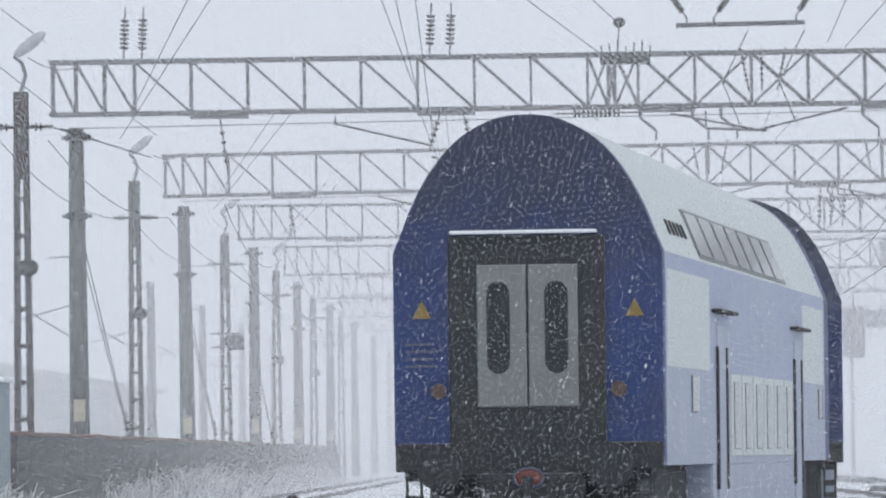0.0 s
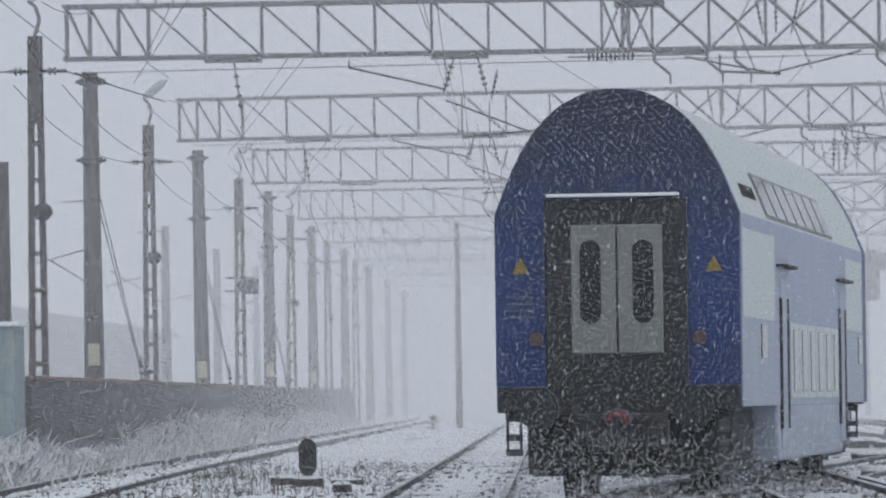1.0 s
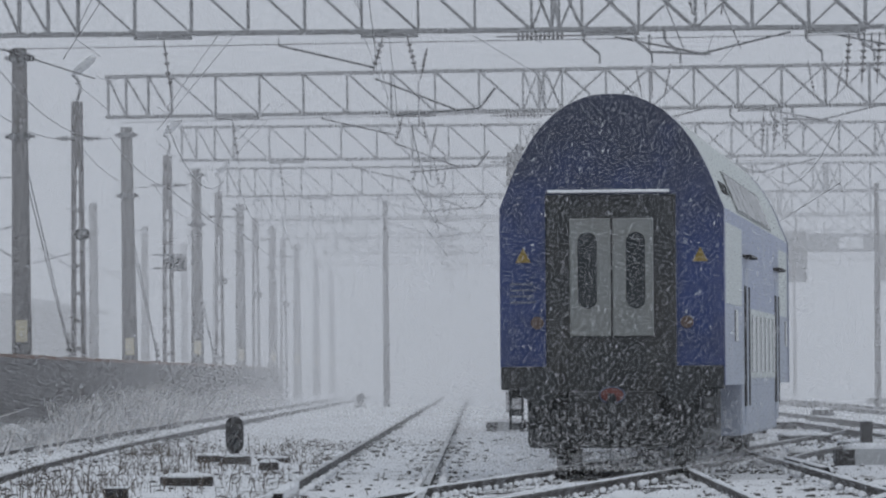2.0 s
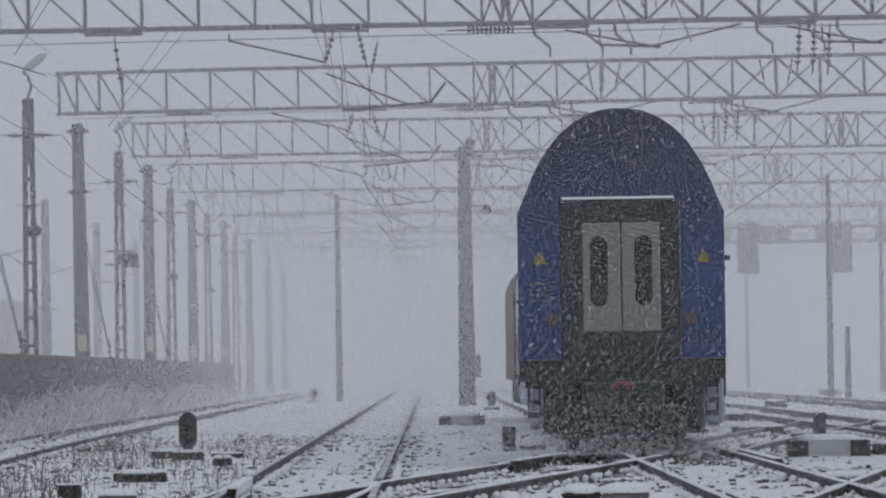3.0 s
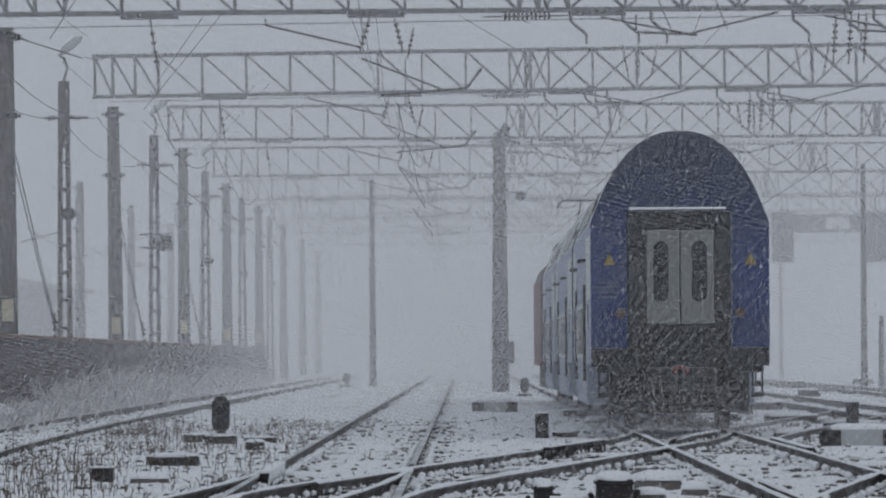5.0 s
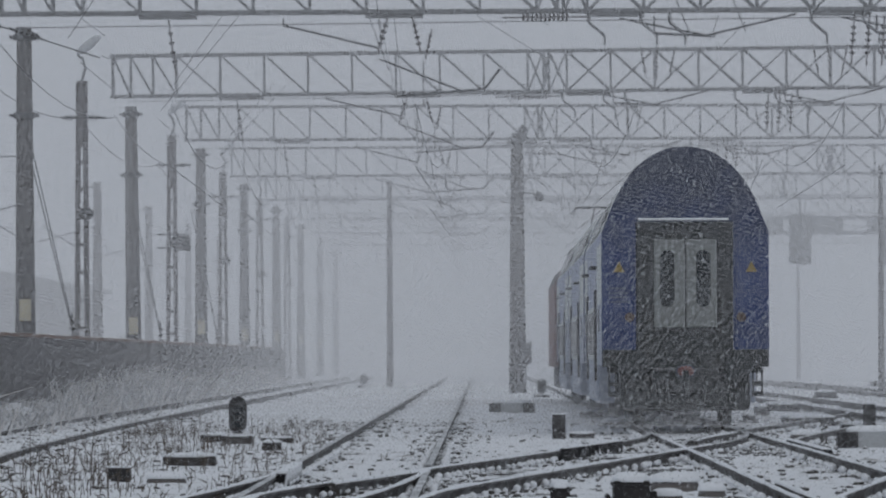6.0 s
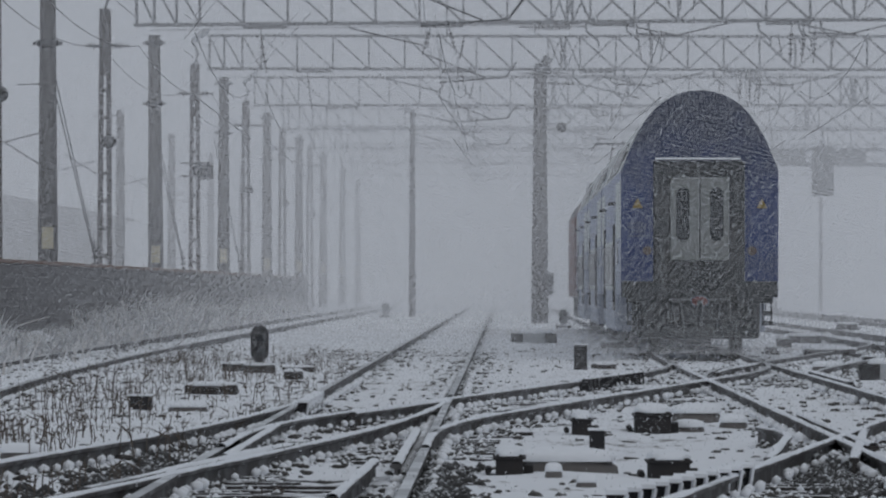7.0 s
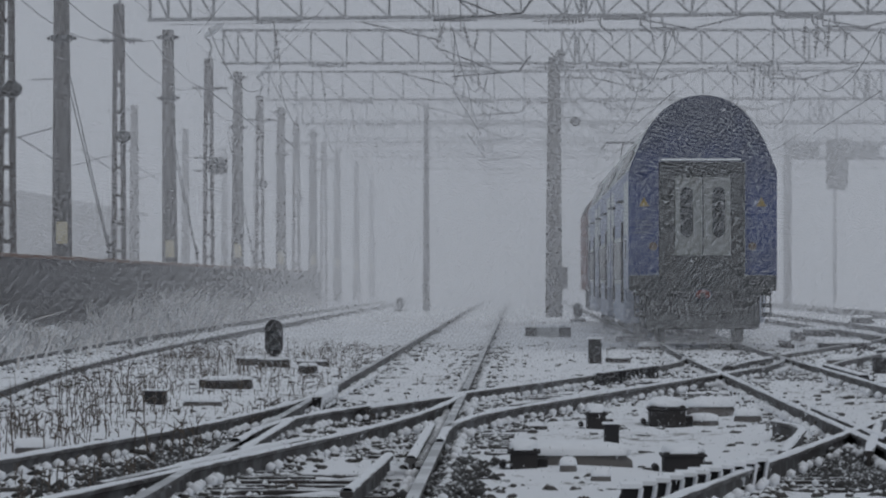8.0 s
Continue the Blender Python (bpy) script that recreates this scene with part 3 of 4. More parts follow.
def oval(bm, x0, x1, z0, z1, y, thick):
    r = (x1 - x0) / 2
    cx = (x0 + x1) / 2
    ring = [(cx + r * math.cos(a), z1 - r + r * math.sin(a)) for a in [math.pi * i / 10 for i in range(11)]]
    ring += [(cx + r * math.cos(a), z0 + r + r * math.sin(a)) for a in [math.pi + math.pi * i / 10 for i in range(11)]]
    front = bm.faces.new([bm.verts.new((x, y, z)) for x, z in ring])
    out = bmesh.ops.extrude_face_region(bm, geom=[front])
    bmesh.ops.translate(bm, verts=[v for v in out["geom"] if isinstance(v, bmesh.types.BMVert)], vec=(0, -thick, 0))
    bmesh.ops.recalc_face_normals(bm, faces=bm.faces)
    return bm


# ---- trackside equipment ----
def lump_mesh(w, d, h, seed, mat, name, label, x, y, category):
    """A soft uneven heap of snow."""
    bm = B()
    bmesh.ops.create_icosphere(bm, subdivisions=3, radius=1.0)
    for v in bm.verts:
        n = 1 + 0.22 * noise.noise(v.co * 1.7 + Vector((seed, 0, 0))) + 0.08 * noise.noise(v.co * 5 + Vector((seed, 3, 0)))
        v.co = Vector((v.co.x * w / 2 * n, v.co.y * d / 2 * n, max(-0.1, v.co.z) * h * n))
    ob = linked(name, bm, mat, None, label, True)
    ob.location = (x, y, ground_height(x, y) - 0.02)
    return tagged(ob, label, category, category + " group")


def snow_cap(parent, w, d, z, t, seed):
    bm = B()
    bmesh.ops.create_icosphere(bm, subdivisions=3, radius=1.0)
    for v in bm.verts:
        n = 1 + 0.10 * noise.noise(v.co * 2.2 + Vector((seed, 1, 0)))
        x, y = abs(v.co.x) ** 0.55 * (1 if v.co.x > 0 else -1), abs(v.co.y) ** 0.55 * (1 if v.co.y > 0 else -1)
        v.co = Vector((x * w / 2 * 1.06 * n, y * d / 2 * 1.06 * n, z + max(-0.012, v.co.z * t * n)))
    return part("snow_cap", bm, "snow", parent, "rounded cap of fresh snow", True)


def point_machine(x, y, w, h, seed):
    z = ground_height(x, y)
    m = empty("point_machine", Matrix.Translation((x, y, z)), "black iron point machine under a cap of snow", "point machine", "point machines")
    bm = B()
    box(bm, -w / 2, w / 2, -0.4, 0.4, -0.05, h * 0.8, 0.015)
    box(bm, -w / 2 - 0.02, w / 2 + 0.02, -0.42, 0.42, h * 0.62, h * 0.70, 0.008)
    part("housing", bm, "iron", m)
    bm = B()
    bar(bm, (-w / 2 - 0.05, -0.3, h * 0.2), (-w / 2 - 0.05, 0.3, h * 0.2), 0.05, sides=8)
    part("throw_bar", bm, "iron", m)
    bm = B()
    box(bm, w / 2, w / 2 + 0.07, -0.2, 0.1, 0, h * 0.4, 0.01)
    part("lock_box", bm, "iron", m)
    snow_cap(m, w, 0.8, h * 0.8, h * 0.3, seed)
    return m


for k, (x, y, w, h) in enumerate([(1.37, 69.0, 0.33, 0.25), (1.14, 51.8, 0.28, 0.19), (0.04, 51.8, 0.19, 0.19), (0.70, 67.4, 0.17, 0.20), (6.65, 129.3, 0.9, 0.17), (6.53, 108.1, 0.33, 0.19), (6.12, 140.8, 0.96, 0.22), (7.08, 178.3, 0.81, 0.22), (12.82, 289.7, 0.6, 0.3), (10.52, 229.5, 0.61, 0.25), (5.31, 149.0, 0.22, 0.2), (6.07, 163.3, 0.25, 0.24), (17.0, 320, 0.8, 0.3), (8.2, 135, 0.5, 0.2), (9.6, 150, 0.6, 0.2)]):
    point_machine(x, y, w, h, k * 3.1)


def stump(x, y, w, h):
    z = ground_height(x, y)
    m = empty("marker_stump", Matrix.Translation((x, y, z)), "short black trackside post in the snow", "post", "trackside posts")
    bm = B()
    box(bm, -w / 2, w / 2, -w / 2, w / 2, -0.1, h + 0.03, 0.012)
    part("shaft", bm, "iron", m)
    bm = B()
    box(bm, -w / 2 - 0.012, w / 2 + 0.012, -w / 2 - 0.012, w / 2 + 0.012, h + 0.03, h + 0.05, 0.006)
    part("cap_plate", bm, "snow", m, "dusting of snow on top")
    return m


for x, y, w, h in [(0.73, 58.5, 0.12, 0.18), (1.21, 117.9, 0.21, 0.36), (-3.84, 79.3, 0.23, 0.13), (6.65, 128.6, 0.21, 0.45), (3.84, 146.4, 0.24, 0.14)]:
    stump(x, y, w, h)


def duct_cover(x, y, w, h, light=False):
    z = ground_height(x, y)
    m = empty("cable_duct", Matrix.Translation((x, y, z)), "pale concrete cable duct with dark ends" if light else "low dark timber cover lying in the weeds", "cable duct" if light else "timber cover", "low covers")
    bm = B()
    box(bm, -w / 2, w / 2, -0.3, 0.3, -0.05, h, 0.015)
    part("cover", bm, "lamp" if light else "plank", m)
    if light:
        for q in (-1, 1):
            bm = B()
            box(bm, q * w / 2 - 0.14, q * w / 2 + 0.14, -0.34, 0.34, -0.05, h * 0.95, 0.02)
            part("end_block", bm, "iron", m)
    snow_cap(m, w, 0.6, h, h * 0.35, x + y)
    return m


for x, y, w, h in [(-3.56, 91.2, 0.63, 0.12), (-2.99, 106.7, 0.26, 0.12), (-4.24, 117.8, 0.36, 0.10), (2.38, 163.2, 0.49, 0.12), (-3.2, 117.0, 0.5, 0.06), (1.6, 120.0, 0.4, 0.1)]:
    duct_cover(x, y, w, h)
duct_cover(5.56, 105.2, 0.87, 0.23, True)
duct_cover(0.71, 176.8, 0.80, 0.23, True)

def concrete_block(x, y, w, h, seed):
    m = empty("concrete_block", Matrix.Translation((x, y, ground_height(x, y) - 0.01)), "rough grey concrete block under a thick cap of snow", "concrete block", "concrete blocks")
    bm = B()
    bmesh.ops.create_icosphere(bm, subdivisions=3, radius=1.0)
    d = min(0.5, w * 1.3)
    for v in bm.verts:
        n = 1 + 0.10 * noise.noise(v.co * 1.9 + Vector((seed, 0, 0))) + 0.05 * noise.noise(v.co * 6 + Vector((seed, 3, 0)))
        x, y, z = (abs(q) ** 0.72 * (1 if q > 0 else -1) for q in v.co)
        v.co = Vector((x * w / 2 * n, y * d / 2 * n, max(-0.3, z) * h * 0.8 * n))
    part("body", bm, "bare_block", m, "", True)
    snow_cap(m, w * 0.94, d * 0.94, h * 0.58, h * 0.5, seed)
    return m


for k, (x, y, w, h) in enumerate([(1.88, 73.0, 0.48, 0.17), (1.71, 69.4, 0.31, 0.12), (2.15, 70.1, 0.27, 0.13), (0.42, 52.5, 0.74, 0.17), (0.34, 50.8, 0.12, 0.10), (0.55, 49.7, 0.14, 0.10), (-3.62, 56.3, 0.33, 0.12), (-3.28, 77.9, 0.42, 0.11), (5.09, 117.9, 0.48, 0.16), (2.49, 141.5, 0.47, 0.15), (6.99, 180.6, 0.54, 0.16), (4.6, 84.0, 0.5, 0.1)]):
    concrete_block(x, y, w, h, k * 2.3)


def dwarf_signal(x, y, w, h):
    z = ground_height(x, y)
    m = empty("dwarf_signal", Matrix.Translation((x, y, z)), "round-topped black dwarf signal on a snowy base", "signal", "dwarf signals")
    bm = B()
    box(bm, -w * 0.85, w * 0.85, -0.25, 0.25, -0.05, h * 0.17, 0.02)
    part("base", bm, "plank", m)
    snow_cap(m, w * 1.7, 0.5, h * 0.17, 0.035, x)
    bm = B()
    bar(bm, (0, 0, h * 0.15), (0, 0, h * 0.3), w * 0.5, sides=12)
    part("neck", bm, "iron", m)
    bm = B()
    oval(bm, -w / 2, w / 2, h * 0.24, h, 0.14, 0.28)
    part("head", bm, "iron", m, "black oblong signal head")
    for q in (0.45, 0.7):
        bm = B()
        bar(bm, (0, -0.13, h * q), (0, -0.15, h * q), w * 0.6, sides=16)
        part("lens", bm, "glass", m)
        bm = B()
        bmesh.ops.create_cone(bm, cap_ends=False, segments=16, radius1=w * 0.36, radius2=w * 0.36, depth=0.2, matrix=Matrix.Translation((0, -0.24, h * q + 0.01)) @ Matrix.Rotation(math.pi / 2, 4, "X"))
        bmesh.ops.delete(bm, geom=[f for f in bm.faces if f.calc_center_median().z < h * q], context="FACES")
        bmesh.ops.solidify(bm, geom=bm.faces[:], thickness=0.01)
        part("hood", bm, "iron", m)
    return m


for x, y, w, h in [(-3.71, 113.9, 0.27, 0.72), (-5.14, 326.4, 0.34, 0.62), (1.91, 239.1, 0.29, 0.62)]:
    dwarf_signal(x, y, w, h)


def chair_row(x, y, n, line):
    """A row of ribbed slide chairs along a rail."""
    m = empty("slide_chairs", None, "row of dark iron slide chairs beside a rail", "rail chairs", "rows of rail chairs")
    for k in range(n):
        yy = y + 0.62 * k
        bm = B()
        xx = line(yy) + x
        foot = xx + (0.09 if x > 0 else -0.09)
        box(bm, xx - 0.06, xx + 0.05, yy - 0.15, yy + 0.15, -0.17, 0.03, 0.012)
        bar(bm, (xx, yy - 0.12, 0.02), (foot, yy - 0.12, -0.17), 0.05, 0.1)
        part("chair", bm, "iron", m)
        bm = B()
        box(bm, xx - 0.065, xx + 0.055, yy - 0.31, yy + 0.31, 0.03, 0.058 if n < 12 else 0.04, 0.004)
        if n < 12:
            bar(bm, (xx + 0.05, yy - 0.18, 0.03), (xx + 0.02, yy - 0.2, -0.15), 0.02, 0.02)
        part("snow_strip", bm, "snow", m)
    return m


chair_row(-0.02, 41.8, 11, lambda y: 0.86 + 0.146 * (y - 43.2))
chair_row(-GAUGE + 0.12, 40.0, 9, branch_near)
chair_row(-GAUGE + 0.12, 94, 14, crossover)
chair_row(-GAUGE + 0.10, 74.5, 10, main_line)
chair_row(GAUGE + 0.10, 92, 18, through_line)


# check rails and switch blades near the crossings
def guard_rail(line, off, y0, y1, label):
    bm = rail_mesh(lambda y: line(y) + off, 0, y0, y1, 1.5)
    ob = tagged(linked("check_rail", bm, ["rail", "rail_side"]), label, "check rail", "check rails")
    part("rail_snow", snow_ridge(lambda y: line(y) + off, 0, y0, y1, y0 + off), "snow", ob, "ridge of fresh snow lying on the rail", True)
    return ob


guard_rail(main_line, -GAUGE + 0.14, 52, 64, "short check rail beside a running rail")
guard_rail(main_line, GAUGE - 0.14, 50, 62, "short check rail beside a running rail")
guard_rail(crossover, -GAUGE + 0.13, 70, 78, "short check rail beside a running rail")
guard_rail(crossover, GAUGE - 0.13, 72, 82, "short check rail beside a running rail")
guard_rail(through_line, -GAUGE + 0.14, 56, 70, "short check rail beside a running rail")
guard_rail(branch_near, GAUGE - 0.13, 44, 56, "short check rail beside a running rail")
guard_rail(lambda y: 1.95 + 0.055 * (y - 54) - 0.02 * max(0, y - 59.5) ** 2, 0, 52, 63.4, "snow-covered wing rail at the crossing")
guard_rail(lambda y: 2.54 + 0.055 * (y - 54), 0, 52, 62.6, "snow-covered wing rail at the crossing")
guard_rail(lambda y: -0.94 + 0.009 * (y - 44.6), 0, 42, 51.0, "short stub rail under a thick bar of snow")
guard_rail(branch_far, -GAUGE + 0.13, 104, 116, "short check rail beside a running rail")


# ---- stones, clods, weeds and brush ----
def scatter_solids(name, pts, size, flat, mat, label, category, seed):
    rng = np.random.default_rng(seed)
    n = len(pts)
    base = np.array([(1, 0, 0), (0, 1, 0), (-1, 0, 0), (0, -1, 0), (0, 0, 1), (0, 0, -1)], float)
    v = base[None] * size[:, None, None] * rng.uniform(0.65, 1.25, (n, 6, 1)) * np.array([1, 1.3, flat])[None, None]
    a = rng.uniform(0, 6.28, n)
    c, s_ = np.cos(a)[:, None], np.sin(a)[:, None]
    vx, vy = v[:, :, 0] * c - v[:, :, 1] * s_, v[:, :, 0] * s_ + v[:, :, 1] * c
    v = np.stack([vx, vy, v[:, :, 2] + rng.normal(0, 0.15, (n, 6)) * size[:, None]], 2) + pts[:, None]
    f = np.array([(0, 1, 4), (1, 2, 4), (2, 3, 4), (3, 0, 4), (1, 0, 5), (2, 1, 5), (3, 2, 5), (0, 3, 5)])
    return raw_mesh(name, v.reshape(-1, 3), (np.arange(n)[:, None, None] * 6 + f[None]).reshape(-1, 3), mat, label, category)


def raw_mesh(name, v, faces, mat, label, category):
    me = bpy.data.meshes.new(name)
    me.vertices.add(len(v))
    me.vertices.foreach_set("co", v.ravel())
    me.loops.add(faces.size)
    me.loops.foreach_set("vertex_index", faces.ravel().astype(np.int32))
    me.polygons.add(len(faces))
    me.polygons.foreach_set("loop_start", np.arange(0, faces.size, 3, dtype=np.int32))
    me.polygons.foreach_set("use_smooth", [True] * len(faces))
    me.update(calc_edges=True)
    me.materials.append(M[mat])
    return tagged(new(name, me), label, category, kind="stuff")


def spread_along(rng, count, lines, wide):
    out = []
    for k in range(count):
        line, y0, y1 = lines[rng.integers(len(lines))]
        y = y0 + (y1 - y0) * rng.random() ** 1.4
        x = line(y) + rng.choice((-1, 1)) * (GAUGE + rng.normal(0, wide))
        out.append((x, y, ground_height(x, y) + 0.01))
    return np.array(out)


rng = np.random.default_rng(11)
ALL_LINES = [(main_line, 38, 150), (through_line, 42, 150), (crossover, 56, 120), (branch_near, 38, 80), (branch_far, 98, 150), (scissors, 40, 110), (left_line, 70, 170)]
pts = spread_along(rng, 9000, ALL_LINES, 0.26)
scatter_solids("ballast_stones", pts, rng.uniform(0.018, 0.05, len(pts)), 0.8, "stone", "dark ballast stones poking through the snow", "stones", 12)
pts = spread_along(rng, 6000, ALL_LINES, 0.22)
scatter_solids("snow_clods", pts, rng.uniform(0.012, 0.034, len(pts)), 0.8, "snow", "loose clods of snow along the rails", "snow", 13)
pts = np.array([(x, y, ground_height(x, y) + 0.01) for x, y in zip(np.concatenate([rng.normal(-0.45, 0.09, 900), rng.normal(-2.5, 0.25, 700), rng.normal(2.35, 0.16, 1100)]), np.concatenate([rng.uniform(44, 55, 900), rng.uniform(42, 60, 700), rng.uniform(47, 56, 1100)]))])
scatter_solids("ballast_stones", pts, rng.uniform(0.025, 0.06, len(pts)), 0.8, "wet_stone", "wet dark stones bared beside the crossings", "stones", 15)
pts = np.array([(x, y, ground_height(x, y)) for x, y in zip(rng.uniform(-6, 9, 2200), 40 + 120 * rng.random(2200) ** 1.3)])
scatter_solids("scattered_rubble", pts, rng.uniform(0.015, 0.06, len(pts)), 0.7, "stone", "scattered dark rubble in the snow", "stones", 14)


def weeds(name, places, tall, wide, mat, label, seed, blades=1, arch=0.25):
    """Stalks of two tapering strips that lean and bend."""
    rng = np.random.default_rng(seed)
    v, f = [], []
    for x, y, z in places:
        for b in range(blades):
            h = tall * (0.3 + 1.0 * rng.random() ** 1.7) * (0.45 + 1.1 * max(0, noise.noise((x * 0.5, y * 0.22, 5.0)) + 0.35))
            a = rng.uniform(0, 6.28)
            lean = Vector((math.cos(a), math.sin(a), 0)) * h * rng.uniform(0, arch) * 2
            p = Vector((x + rng.normal(0, 0.02 * blades), y + rng.normal(0, 0.03 * blades), z - 0.03))
            w = Vector((wide * rng.uniform(0.6, 1.3), 0, 0))
            m, t = p + lean * 0.35 + Vector((0, 0, h * 0.6)), p + lean + Vector((0, 0, h * (1 - arch * 0.5)))
            k = len(v)
            v += [p - w / 2, p + w / 2, m + w * 0.4, m - w * 0.4, t, m + Vector((rng.normal(0, 0.2) * h, 0, h * 0.18)), m - Vector((0, 0, 0.02))]
            f += [(k, k + 1, k + 2), (k, k + 2, k + 3), (k + 3, k + 2, k + 4), (k + 3, k + 5, k + 6)]
    return raw_mesh(name, np.array([tuple(p) for p in v]), np.array(f), mat, label, "weeds")


places = []
while len(places) < 2400:
    x, y = rng.uniform(-6.3, -2.35), 42 + 100 * rng.random() ** 1.2
    if noise.noise((x * 0.8, y * 0.16, 9.0)) + rng.normal(0, 0.25) > 0.02 and x > left_line(y) + 0.95 if y > 75 else noise.noise((x * 0.8, y * 0.16, 9.0)) + rng.normal(0, 0.25) > 0.02:
        places.append((x, y, ground_height(x, y)))
weeds("dry_weeds", places, 0.33, 0.009, "straw", "dry brown weed stalks standing in the snow", 21)
places = [(x, y, ground_height(x, y)) for x, y in zip(rng.normal(-4.0, 0.35, 70), rng.uniform(56, 82, 70))]
weeds("dry_weeds", places, 0.5, 0.012, "straw", "tall dark weed stalks standing in the snow", 25, 1, 0.12)
places = []
while len(places) < 1500:
    x, y = rng.uniform(-2.2, 9), 44 + 110 * rng.random()
    if noise.noise((x * 0.7, y * 0.12, 3.0)) > 0.05:
        places.append((x, y, ground_height(x, y)))
weeds("dry_weeds", places, 0.10, 0.012, "straw", "short dry stalks in the snow between the tracks", 22)
places = []
while len(places) < 760:
    y = 112 + 230 * rng.random() ** 1.5
    if noise.noise((y * 0.13, 2.0, 0)) + rng.normal(0, 0.15) > 0.0:
        x = wall_x(y) + 0.2 + 0.75 * rng.random() ** 1.3
        places.append((x, y, ground_height(x, y)))
weeds("frosted_brush", places, 0.80, 0.035, "frost", "frosted brush heaped against the wall", 23, 18, 0.9)
places = [(wall_x(y) + rng.uniform(0.6, 1.2), y, -0.1) for y in 100 + 160 * rng.random(140)]
weeds("frosted_grass", places, 0.22, 0.02, "frost", "low frosted grass beside the track", 24, 6, 0.7)
for k in range(26):
    y = 112 + 7.5 * k + rng.uniform(-2, 2)
    x = wall_x(y) + 0.45
    lump_mesh(rng.uniform(0.7, 1.1), rng.uniform(2.5, 5), rng.uniform(0.15, 0.42), k * 1.7, "snow", "snow_drift", "low drift of snow against the wall", x, y, "snow drift")

# ---- hut, post and shed beyond the wall ----
hut = empty("trackside_hut", Matrix.Translation((-10.3, 132.4, 0)), "weathered teal sheet-metal hut at the end of the wall", "hut")
bm = B()
box(bm, -1.0, 0.92, -1.2, 1.2, -0.2, 2.55, 0.03)
part("body", bm, "teal", hut)
for k in range(7):
    bm = B()
    box(bm, -0.95 + 0.27 * k, -0.90 + 0.27 * k, -1.225, -1.19, 0.0, 2.4, 0.005)
    part("rib", bm, "teal", hut)
bm = B()
box(bm, -1.08, 1.0, -1.3, 1.3, 2.55, 2.63, 0.02)
part("roof", bm, "snow", hut, "thin roof under snow")
bm = B()
box(bm, -0.2, 0.55, -1.24, -1.19, 0.1, 2.1, 0.01)
part("door", bm, "door", hut, "grey metal door")
far_pole(-10.15, 139.5, 5.7, 0, 0.12)

shed = empty("goods_shed", Matrix.Translation((-33, 425, 0)), "long grey shed behind the wall, fading in snowfall", "shed")
bm = B()
box(bm, -17, 10, -6, 30, -0.3, 5.3, 0.05)
part("wall", bm, "concrete", shed)
bm = B()
v = [bm.verts.new(p) for p in ((-18, -6.6, 7.9), (0, -6.6, 7.2), (10.5, -6.6, 5.3), (10.5, 31, 5.3), (0, 31, 7.2), (-18, 31, 7.9), (-18, -6.6, 5.1), (10.5, -6.6, 5.1), (10.5, 31, 5.1), (-18, 31, 5.1))]
for q in ((0, 1, 4, 5), (1, 2, 3, 4), (0, 6, 7, 2, 1), (5, 4, 3, 8, 9), (2, 7, 8, 3), (0, 5, 9, 6), (6, 9, 8, 7)):
    bm.faces.new([v[k] for k in q])
bmesh.ops.recalc_face_normals(bm, faces=bm.faces)
part("roof", bm, "hill", shed, "dark shed roof")

# ---- train ----
HALF, LENGTH = 1.39, 26.8
PROFILE = [(1.39, 1.04), (1.39, 2.05), (1.39, 3.25), (1.315, 3.43), (1.16, 3.82), (0.93, 4.2), (0.66, 4.46), (0.34, 4.61), (0.0, 4.66)]


def rounded(pts, times=2):
    """Corner cutting, to turn the roof's corners into an even arch."""
    for _ in range(times):
        out = [pts[0]]
        for (ax, az), (bx, bz) in zip(pts, pts[1:]):
            out += [(0.75 * ax + 0.25 * bx, 0.75 * az + 0.25 * bz), (0.25 * ax + 0.75 * bx, 0.25 * az + 0.75 * bz)]
        pts = out + [pts[-1]]
    return pts


PROFILE = PROFILE[:4] + rounded([(1.315, 3.43), (1.16, 3.82), (0.93, 4.2), (0.66, 4.47), (0.34, 4.63), (0.12, 4.665), (0.0, 4.665)])[1:]


def section(prof):
    return prof + [(-x, z) for x, z in reversed(prof[:-1])]


def loft(prof, stations, index):
    """A shell along local +y with closed ends; index(i, s) picks a face's material."""
    ring = section(prof)
    bm, rings = B(), []
    for s in stations:
        rings.append([bm.verts.new((x, s, z)) for x, z in ring])
    for k, (a, b) in enumerate(zip(rings, rings[1:])):
        for i in range(len(ring)):
            j = (i + 1) % len(ring)
            f = bm.faces.new((a[i], b[i], b[j], a[j]))
            f.material_index = index(min(ring[i][1], ring[j][1]) if j else 0, (stations[k] + stations[k + 1]) / 2)
    bm.faces.new(list(reversed(rings[0])))
    bm.faces.new(rings[-1])
    bmesh.ops.recalc_face_normals(bm, faces=bm.faces)
    return bm


